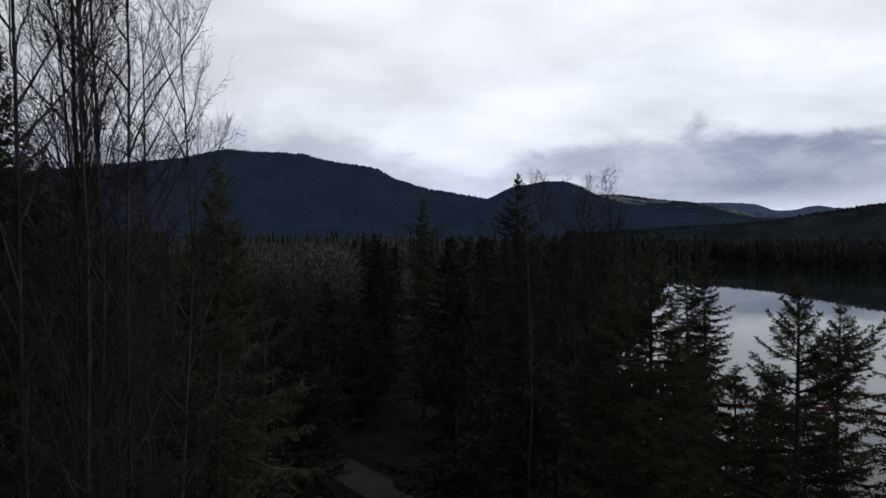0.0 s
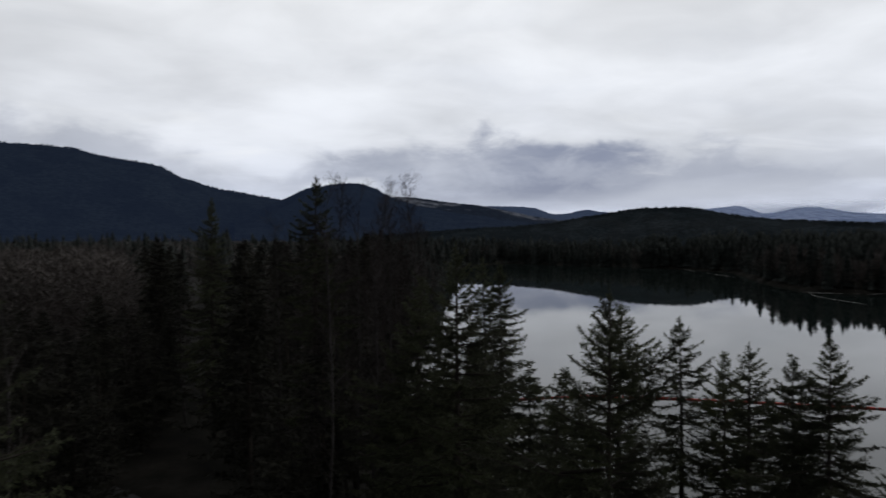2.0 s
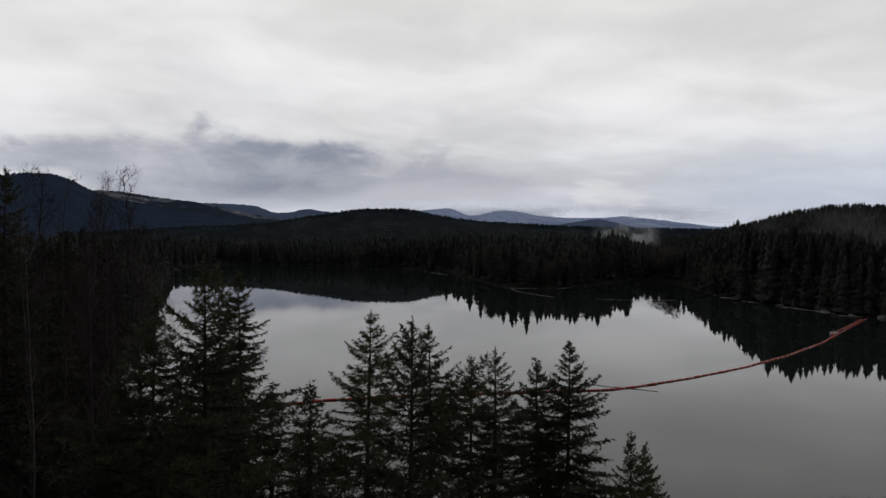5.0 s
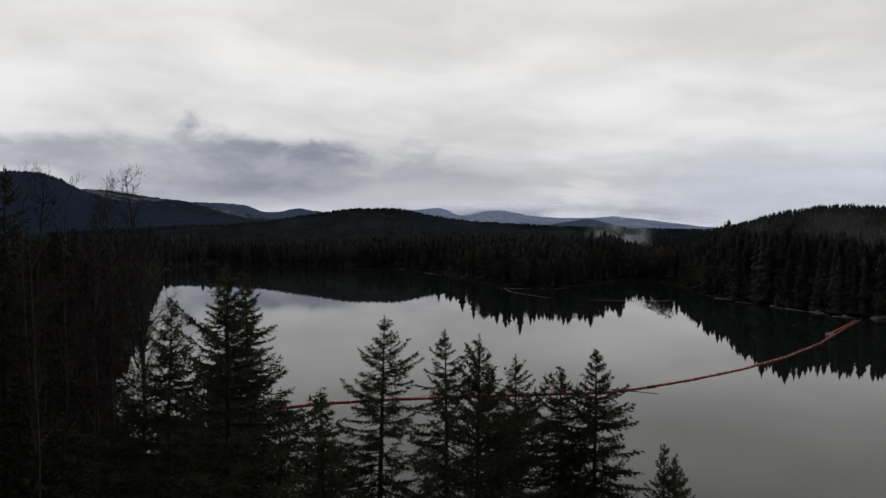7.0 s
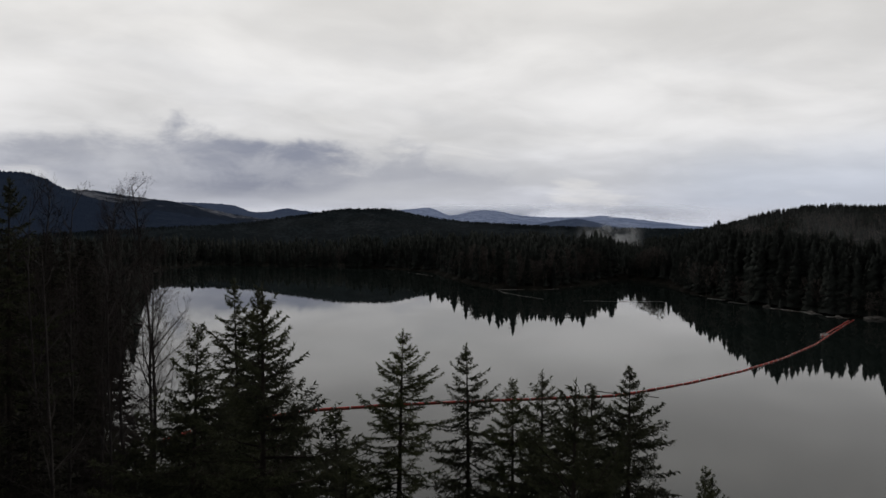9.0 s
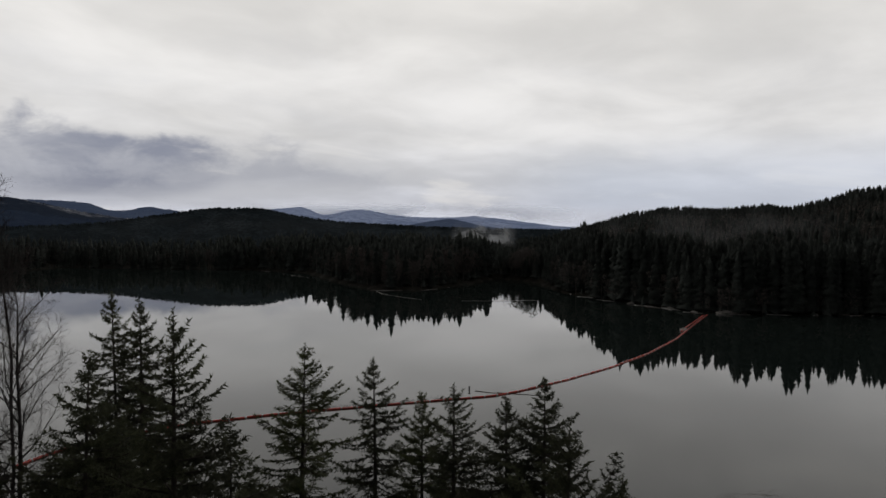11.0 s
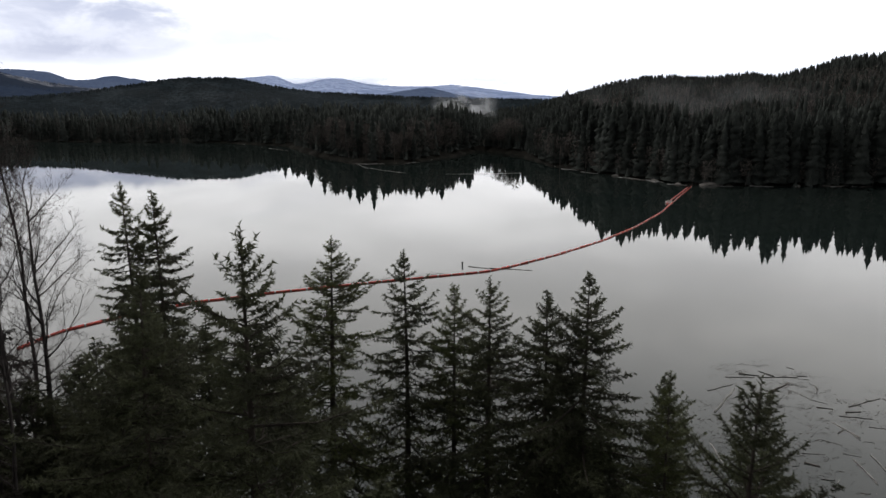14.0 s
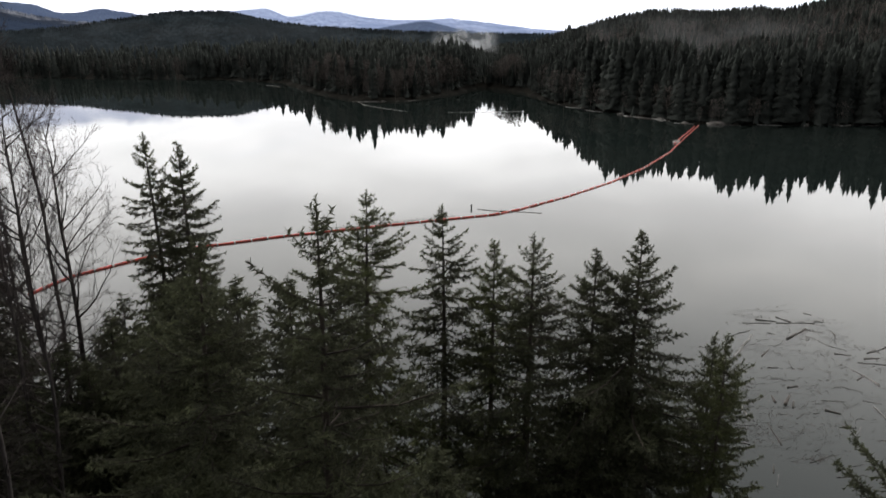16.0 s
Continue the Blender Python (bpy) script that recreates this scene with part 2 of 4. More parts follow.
class Shape:
    """Collects tubes and quads as arrays."""

    def __init__(self):
        self.v, self.f, self.n = [], [], 0

    def add(self, verts, faces):
        self.v.append(np.asarray(verts, float))
        self.f += [[i + self.n for i in face] for face in faces]
        self.n += len(verts)

    def tube(self, pts, radii, sides=5, cap=True):
        pts = np.asarray(pts, float)
        d = np.gradient(pts, axis=0)
        d /= np.linalg.norm(d, axis=1, keepdims=True) + 1e-9
        ref = np.array([0.31, 0.95, 0.05]) if abs(d[0, 2]) > 0.7 else np.array([0.0, 0.0, 1.0])
        a = np.cross(d, ref)
        a /= np.linalg.norm(a, axis=1, keepdims=True) + 1e-9
        b = np.cross(d, a)
        ang = np.arange(sides) * 2 * math.pi / sides
        ring = a[:, None] * np.cos(ang)[None, :, None] + b[:, None] * np.sin(ang)[None, :, None]
        verts = (pts[:, None] + ring * np.asarray(radii, float)[:, None, None]).reshape(-1, 3)
        faces = [[i * sides + j, i * sides + (j + 1) % sides, (i + 1) * sides + (j + 1) % sides, (i + 1) * sides + j]
                 for i in range(len(pts) - 1) for j in range(sides)]
        if cap:
            faces.append([(len(pts) - 1) * sides + j for j in range(sides)])
            faces.append([j for j in range(sides)][::-1])
        self.add(verts, faces)

    def mesh(self, name, mats, smooth=True):
        return mesh_of(name, np.concatenate(self.v), self.f, mats, smooth=smooth)


# ---- the lay of the land ----
LAKE = np.array([(75, -70), (58, -20), (48, 12), (41, 34), (37, 52), (32, 70), (24.5, 92), (26, 122), (48, 190), (85, 290), (126, 420), (182, 570),
                 (244, 612), (276, 545), (330, 482), (338, 420), (297, 346), (272, 286), (290, 267), (345, 274), (396, 294),
                 (376, 246), (328, 200), (308, 166), (300, 138), (291, 112), (312, 80), (336, 51), (358, 0), (380, -90), (300, -220), (160, -210)], float)


def shore_distance(p):
    """Metres from the shoreline, positive on land."""
    p = np.asarray(p, float)
    best, inside = np.full(len(p), 1e9), np.zeros(len(p), bool)
    for a, b in zip(LAKE, np.roll(LAKE, -1, axis=0)):
        ab = b - a
        s = np.clip(((p - a) @ ab) / (ab @ ab), 0, 1)
        best = np.minimum(best, np.linalg.norm(p - a - s[:, None] * ab, axis=1))
        cross = (a[1] > p[:, 1]) != (b[1] > p[:, 1])
        with np.errstate(divide="ignore", invalid="ignore"):
            xi = (b[0] - a[0]) * (p[:, 1] - a[1]) / (b[1] - a[1]) + a[0]
        inside ^= cross & (p[:, 0] < xi)
    return np.where(inside, -best, best)


def ease(v, lo, hi):
    s = np.clip((v - lo) / (hi - lo), 0, 1)
    return s * s * (3 - 2 * s)


def land(p):
    """Height of the ground at points x, y."""
    p = np.asarray(p, float)
    d = shore_distance(p)
    r = np.hypot(p[:, 0], p[:, 1] - 15)
    be = np.degrees(np.arctan2(p[:, 0], p[:, 1] - 15))
    wave = np.sin(p[:, 0] * 0.011 + 1.3) * np.sin(p[:, 1] * 0.013 + 0.4)
    near = 8.5 * ease(d, 0, 34) + 0.6 * wave
    far = 2.0 * ease(d, 0, 20) + 4.0 * ease(d, 10, 120) + 1.5 * wave
    z = np.where(p[:, 0] + 0.25 * p[:, 1] < 120, near, far)
    # the wooded hill across the water on the far right
    ridge = np.interp(be, [50, 58, 62, 65, 68, 72, 75, 77, 79.5, 81, 84, 90, 100, 112], [2, 12, 25, 36, 44.5, 42.5, 46.5, 44.5, 54.5, 62.5, 66.5, 71, 69, 50])
    z += ridge * ease(r, 300, 880) * (1 - 0.6 * ease(r, 940, 1600))
    under = -0.25 - 0.06 * np.minimum(-d, 40)
    return np.where(d > 0, 0.12 + np.maximum(z, 0.0), under)


def ground_sheet():
    radii = np.concatenate([[0.0], np.geomspace(1.5, 26, 18), np.arange(27, 110, 1.3), np.geomspace(111, 180, 9), np.arange(183, 660, 3.6), np.geomspace(664, 4900, 34)])
    turns = np.radians(np.concatenate([np.arange(-60, 110, 0.75), np.arange(110, 300, 4.0)]))
    rr, tt = np.meshgrid(radii, turns, indexing="ij")
    x, y = (rr * np.sin(tt)).ravel(), (rr * np.cos(tt)).ravel() + 15
    z = land(np.stack([x, y], 1))
    n = len(turns)
    faces = [[i * n + j, (i + 1) * n + j, (i + 1) * n + (j + 1) % n, i * n + (j + 1) % n] for i in range(len(radii) - 1) for j in range(n)]
    me = mesh_of("ground", np.stack([x, y, z], 1), faces, FLOOR, smooth=True)
    return tagged(new("ground", me), "dark brown forest floor sloping down to the lake", "ground", kind="structure")


ground_sheet()


def water_sheet():
    a = np.radians(np.arange(0, 360, 4))
    rings = [0.5, 60, 200, 450, 780]
    v = [(200 + r * math.cos(t), 180 + r * math.sin(t), 0.0) for r in rings for t in a]
    n = len(a)
    f = [[i * n + j, i * n + (j + 1) % n, (i + 1) * n + (j + 1) % n, (i + 1) * n + j] for i in range(len(rings) - 1) for j in range(n)]
    f.append(list(range(n)))
    return tagged(new("water", mesh_of("water", v, f, water_mat)), "still grey lake mirroring the overcast sky", "lake", kind="structure")


water_sheet()


def mountain(name, profile, dist, mat, label, seed, tree=8.0, rough=6.0, depth=0.35, step=0.06):
    """A long ridge: its crest follows bearings and elevations seen from the shore, and falls off to front and back."""
    rng = np.random.RandomState(seed)
    be = np.array([p[0] for p in profile], float)
    el = np.array([p[1] for p in profile], float)
    cols = np.arange(be[0], be[-1], step)
    crest = 33.5 + np.tan(np.radians(np.interp(cols, be, el))) * dist
    soft = np.convolve(np.pad(crest, 12, mode="edge"), np.hanning(25) / np.hanning(25).sum(), "valid")
    steps = np.concatenate([np.linspace(-depth, -0.03, 16), [-0.015, -0.006, 0.0, 0.01], np.linspace(0.05, depth * 0.6, 6)])
    v = []
    for s in steps:
        prof = (1 - ease(np.array([abs(s)]), 0.0, depth))[0]
        for c, z in zip(cols, soft):
            r = dist * (1 + s)
            x, y = r * math.sin(math.radians(c)), r * math.cos(math.radians(c)) + 5
            bumps = noise.fractal(Vector((x * 0.004, y * 0.004, seed)), 0.8, 2.1, 5) * rough * 2.2 * (1 if abs(s) > 0.02 else 0.25)
            spike = rng.rand() ** 2 * tree * (1.0 if abs(s) < 0.02 else 0.06)
            v.append((x, y, max(-5.0, z * prof + bumps * prof + spike - 2)))
    n = len(cols)
    f = [[i * n + j, i * n + j + 1, (i + 1) * n + j + 1, (i + 1) * n + j] for i in range(len(steps) - 1) for j in range(n - 1)]
    return tagged(new(name, mesh_of(name, v, f, mat, smooth=False)), label, "mountain", kind="structure")


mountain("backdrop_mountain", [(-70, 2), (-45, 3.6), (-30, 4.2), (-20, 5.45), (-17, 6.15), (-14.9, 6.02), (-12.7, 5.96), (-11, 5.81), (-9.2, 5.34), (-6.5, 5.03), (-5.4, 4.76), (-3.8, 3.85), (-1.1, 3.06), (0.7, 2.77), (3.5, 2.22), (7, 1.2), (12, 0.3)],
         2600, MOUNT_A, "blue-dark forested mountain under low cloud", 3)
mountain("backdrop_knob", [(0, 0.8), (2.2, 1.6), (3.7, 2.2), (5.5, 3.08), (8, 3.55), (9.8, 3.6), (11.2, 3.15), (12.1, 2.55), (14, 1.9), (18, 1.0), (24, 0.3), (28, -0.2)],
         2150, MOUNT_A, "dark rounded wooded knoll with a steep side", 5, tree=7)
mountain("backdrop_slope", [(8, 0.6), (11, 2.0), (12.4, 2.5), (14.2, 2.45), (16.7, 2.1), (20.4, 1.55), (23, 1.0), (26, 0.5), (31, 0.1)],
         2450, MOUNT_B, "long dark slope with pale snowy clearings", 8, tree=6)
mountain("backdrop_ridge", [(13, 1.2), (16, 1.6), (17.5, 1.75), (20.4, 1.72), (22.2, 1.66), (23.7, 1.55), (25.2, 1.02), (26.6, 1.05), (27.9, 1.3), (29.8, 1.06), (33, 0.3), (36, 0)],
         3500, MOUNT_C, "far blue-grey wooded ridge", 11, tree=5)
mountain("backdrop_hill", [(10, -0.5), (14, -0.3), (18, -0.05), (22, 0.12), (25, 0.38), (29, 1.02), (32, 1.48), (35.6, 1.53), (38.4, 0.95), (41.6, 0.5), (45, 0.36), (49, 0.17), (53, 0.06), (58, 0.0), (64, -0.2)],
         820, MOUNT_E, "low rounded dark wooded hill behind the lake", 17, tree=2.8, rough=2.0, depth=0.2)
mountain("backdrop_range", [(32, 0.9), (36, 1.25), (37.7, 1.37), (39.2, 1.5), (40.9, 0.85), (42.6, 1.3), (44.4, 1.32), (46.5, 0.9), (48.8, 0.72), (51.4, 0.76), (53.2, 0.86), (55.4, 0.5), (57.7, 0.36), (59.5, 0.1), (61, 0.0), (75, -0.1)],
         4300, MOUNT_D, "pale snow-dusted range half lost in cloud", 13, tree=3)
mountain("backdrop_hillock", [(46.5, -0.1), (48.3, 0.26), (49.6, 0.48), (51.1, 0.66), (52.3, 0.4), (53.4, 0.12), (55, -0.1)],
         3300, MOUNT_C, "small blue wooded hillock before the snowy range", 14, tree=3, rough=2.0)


# ---- conifers ----
def unit(v):
    return v / (np.linalg.norm(v, axis=-1, keepdims=True) + 1e-9)


def fir_meshes(seed, height, radius, clear, fine, mat, twist=0.12, gap=0.16, slim=1.0, taper=5.0, swing=0.0, bare=0.3):
    """Trunk with limbs, and a crown of flat ragged boughs: twigs set with short pointed tufts of needles."""
    rng = np.random.RandomState(seed)
    wood, limbs = Shape(), Shape()
    zs = np.linspace(0, height, 14)
    bend = rng.normal(size=2) * twist
    line = np.stack([bend[0] * np.sin(zs / height * 3.0), bend[1] * np.sin(zs / height * 2.3 + 0.4), zs], 1)
    thick = height * 0.0115
    wood.tube(line, thick * (1 - zs / height) ** 0.85 + 0.012, 8)
    near = fine > 0.6
    tris = []

    def tufts(at, twig, length):
        """One pointed tuft for each place, splayed to one side of its twig."""
        m = len(at)
        for hang in (0.0, -0.45) if near else (-0.15,):
            side = unit(np.cross(twig, np.array([0, 0, 1.0]) + rng.normal(size=(m, 3)) * 0.7)) * rng.choice([-1.0, 1.0], (m, 1))
            d = unit(twig * rng.uniform(0.4, 1.0, (m, 1)) + side * rng.uniform(0.3, 0.95, (m, 1)) + rng.normal(size=(m, 3)) * 0.28 + np.array([0, 0, hang]))
            half = unit(twig + rng.normal(size=(m, 3)) * 0.5) * (length * (rng.uniform(0.17, 0.26, m) if near else rng.uniform(0.20, 0.32, m)))[:, None]
            tris.append(np.stack([at - half, at + half, at + d * length[:, None]], 1))

    z = height * clear
    while z < height * 0.985:
        u = (height - z) / (height * (1 - clear))
        count = rng.randint(4, 7) if near else rng.randint(4, 6)
        first = rng.rand() * 6.28
        for c in range(count):
            if rng.rand() < gap:
                continue
            reach = radius * math.tanh((height - z) / taper / radius * 2.9) * min(1.0, ((height - z) / 3.2) ** 0.45) * (1.0 - 0.25 * max(0.0, u - 0.8) / 0.2) * rng.uniform(0.50, 1.12) + 0.15
            if rng.rand() < 0.10:
                reach *= 1.3
            turn = first + c * 6.283 / count + rng.normal() * 0.3
            reach *= 1 + 0.28 * math.sin(turn + z * 0.55 + seed) * min(1.0, 2.5 * u)
            rise = np.interp(u, [0, 0.06, 0.2, 0.5, 1], [1.2, 0.62, 0.16, -0.14, -0.32]) + swing + rng.normal() * 0.13
            sag = np.interp(u, [0, 0.3, 1], [0.25, 0.14, 0.26])
            out = np.array([math.cos(turn), math.sin(turn), 0.0])
            z1 = z + rng.normal() * 0.15
            s = np.linspace(0, 1, 5)
            root = np.array([np.interp(z1, zs, line[:, 0]), np.interp(z1, zs, line[:, 1]), z1])
            pts = root + out * (s * reach)[:, None] + np.array([0, 0, 1.0]) * ((rise * s - 0.35 * sag * np.sin(s * 3.1) + sag * 0.5 * s ** 3) * reach)[:, None]
            if near:
                limbs.tube(pts[[0, 2, 4]], [0.012 + 0.013 * reach, 0.008 + 0.007 * reach, 0.005], 3, cap=False)
            crisp = fine * np.interp(u, [0, 0.25, 0.5, 1], [1.45, 1.2, 0.82, 0.55]) if near else fine
            places = np.arange(0.10 * reach + 0.05, reach, 0.155 / crisp) / reach
            places = np.clip(places + rng.normal(size=len(places)) * 0.02, 0.05, 1)
            p = np.stack([np.interp(places, s, pts[:, i]) for i in range(3)], 1)
            fwd = unit(np.stack([np.interp(np.minimum(places + 0.1, 1.0), s, pts[:, i]) - np.interp(places - 0.1, s, pts[:, i]) for i in range(3)], 1))
            cross = unit(np.cross(fwd, [0, 0, 1.0]))
            full = rng.uniform(0.72, 1.05) * np.interp(places, [0, 0.22, 0.5, 1], [bare, 0.5 + 0.5 * bare, 1.0, 1.0]) if u > 0.12 else np.full(len(places), 1.0)
            for sign in (1, -1):
                keep = rng.rand(len(places)) < full * np.interp(u, [0, 0.35, 1], [1.0, 0.95, 0.8])
                if not keep.any():
                    continue
                a = unit(fwd * rng.uniform(0.45, 0.95, (len(places), 1)) + sign * cross * rng.uniform(0.45, 0.95, (len(places), 1)) + np.array([0, 0, 1.0]) * rng.normal(-0.14, 0.2, (len(places), 1)))
                ln = (0.15 + 0.33 * reach * (1 - places) ** 0.75 * slim) * rng.uniform(0.5, 1.2, len(places))
                ln = np.minimum(ln, 1.35)[keep]
                pk, ak = p[keep], a[keep]
                pitch = 0.092 / crisp
                for q in range(int(math.ceil(ln.max() / pitch))):
                    on = ln > q * pitch
                    if not on.any():
                        break
                    far = q * pitch
                    at = pk[on] + ak[on] * far - np.array([0, 0, 0.16 * far * far])
                    tufts(at, ak[on], rng.uniform(0.15, 0.29, on.sum()) / crisp ** 0.85 * (1.12 - 0.4 * far / ln[on]) * (1.0 if near else 1.35))
            tufts(pts[-1:], unit(pts[-1:] - pts[-2:-1]), np.array([0.22]))
        z += rng.uniform(0.40, 0.66) * (0.55 + 0.75 * u) * (1.0 if near else 1.5)
    # the leader
    top = line[-1]
    for q in range(16):
        tufts(top[None] - [[0, 0, 0.055 * q - 0.12]], unit(rng.normal(size=(1, 3)) * 0.25 + [[0, 0, 1.0]]), np.array([0.14 + 0.008 * q]))
    v = np.concatenate(tris).reshape(-1, 3)
    f = np.arange(len(v)).reshape(-1, 3)
    return wood.mesh("fir_trunk", BARK), mesh_of("fir_crown", v, f, mat), limbs.mesh("fir_limbs", BARK) if limbs.v else None


def tree_thing(name, trunk, crown, limbs, label, category, group):
    ob = new(name)
    stem = part_of("trunk", trunk, ob)
    part_of("crown", crown, ob)
    if limbs:
        part_of("branchwork", limbs, stem)
    return tagged(ob, label, category, group)


def stand(original, x, y, top, height, turn, lean=0.0, wide=1.0):
    """Puts a copy so that its top reaches the given height; its foot is on the ground."""
    foot = float(land([(x, y)])[0]) - 0.15
    s = (top - foot) / height
    m = pose(x, y, foot, lean, 0, turn) @ Matrix.Diagonal((s ** 0.5 * wide, s ** 0.5 * wide, s, 1))
    return copy_thing(original, m)


HIGH = 26.0
FIRS = []
for seed, rad, clear, mat, gap, slim, taper, swing, bare in ((1, 5.2, 0.14, NEEDLES, 0.16, 1.0, 6.2, -0.08, 0.35), (2, 5.8, 0.12, NEEDLES, 0.14, 1.0, 6.0, 0.0, 0.6), (3, 3.3, 0.12, NEEDLES, 0.26, 0.9, 6.0, -0.12, 0.3),
                                                             (4, 5.4, 0.10, NEEDLES, 0.18, 0.9, 6.4, 0.16, 0.5), (5, 5.5, 0.10, YOUNG, 0.22, 0.85, 6.2, 0.08, 0.2), (6, 4.4, 0.12, YOUNG, 0.18, 0.8, 5.2, 0.04, 0.4)):
    t, c, b = fir_meshes(seed, HIGH, rad, clear, 0.95, mat, gap=gap, slim=slim, taper=taper, swing=swing, bare=bare)
    FIRS.append(tree_thing("fir_tree", t, c, b, "tall green fir on the lake bank with drooping limbs" if mat is NEEDLES else "lighter green fir with open sparse limbs on the bank", "tree", "firs on the bank"))
t, c, b = fir_meshes(8, HIGH, 4.2, 0.5, 2.1, NEEDLES, gap=0.12, slim=1.0, taper=4.6, swing=0.3)
FIRS.append(tree_thing("fir_tree", t, c, b, "young green fir with upswept tips close to the flight", "tree", "firs on the bank"))
PLAIN, FAINT = [], []
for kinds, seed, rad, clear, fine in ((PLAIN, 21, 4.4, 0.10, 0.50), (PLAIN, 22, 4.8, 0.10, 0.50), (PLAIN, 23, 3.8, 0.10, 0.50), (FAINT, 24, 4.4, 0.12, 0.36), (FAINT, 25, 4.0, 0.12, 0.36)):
    t, c, b = fir_meshes(seed, HIGH, rad, clear, fine, SHADE_NEEDLES, gap=0.06, taper=6.5, slim=1.15, bare=0.8)
    kinds.append(tree_thing("fir_tree", t, c, b, "fir deep in the wood, its brown needles darkened for shade", "tree", "firs in the wood"))

BUSHY = []
for seed, rad in ((26, 4.6), (27, 4.0)):
    t, c, b = fir_meshes(seed, HIGH, rad, 0.10, 0.58, NEEDLES, gap=0.08, taper=6.0, slim=1.1, bare=0.6)
    BUSHY.append(tree_thing("fir_tree", t, c, b, "shorter bushy green fir between the taller bank firs", "tree", "firs on the bank"))

# the firs along the bank: x, y, height of the top over the lake, which shape, breadth
BANK = [(21.4, 58.0, 30.0, 0, 0.95), (21.3, 60.6, 30.4, 2, 0.9), (9.9, 33.7, 32.3, 3, 0.95), (9.0, 39.3, 30.4, 1, 0.9), (26.6, 48.4, 27.4, 4, 1.15), (29.5, 44.6, 26.7, 2, 1.0),
        (31.2, 42.0, 24.6, 5, 0.95), (30.6, 38.9, 25.7, 3, 1.1), (30.6, 33.0, 26.8, 1, 1.1), (30.3, 35.1, 25.6, 0, 1.05), (30.2, 27.9, 22.8, 5, 0.7), (10.0, 19.8, 31.2, 6, 0.85),
        (33.5, 29.3, 21.3, 0, 0.75), (-7.3, 22.4, 34.8, 0, 0.8), (-12.6, 21.2, 38.2, 1, 0.8), (6.4, 60.0, 37.2, 2, 0.9), (-2.7, 90.0, 36.6, 0, 0.8), (12.6, 54.4, 20.5, 3, 0.85), (12.9, 62.6, 20.0, 0, 0.8)]
# shorter firs standing between and behind them
UNDER = [(24.8, 53.0, 22.0), (29.0, 31.0, 19.0), (17.0, 52.0, 24.5), (20.0, 44.0, 22.0), (13.5, 47.0, 21.0), (12.0, 55.0, 21.5), (16.0, 60.0, 19.0), (18.0, 36.0, 20.0), (22.5, 63.0, 20.0),
         (23.5, 56.5, 21.5), (31.5, 35.8, 17.0), (18.5, 56.0, 22.5), (18.6, 61.5, 20.5), (15.2, 56.5, 21.5), (14.0, 50.0, 24.0)]
rng = np.random.RandomState(7)
for x, y, top, kind, wide in BANK:
    stand(FIRS[kind], x, y, top, HIGH, rng.uniform(0, 360), rng.normal() * 0.8, wide)

for i, (x, y, top) in enumerate(UNDER):
    stand(BUSHY[i % 2], x, y, top, HIGH, rng.uniform(0, 360), 0, 1.05)


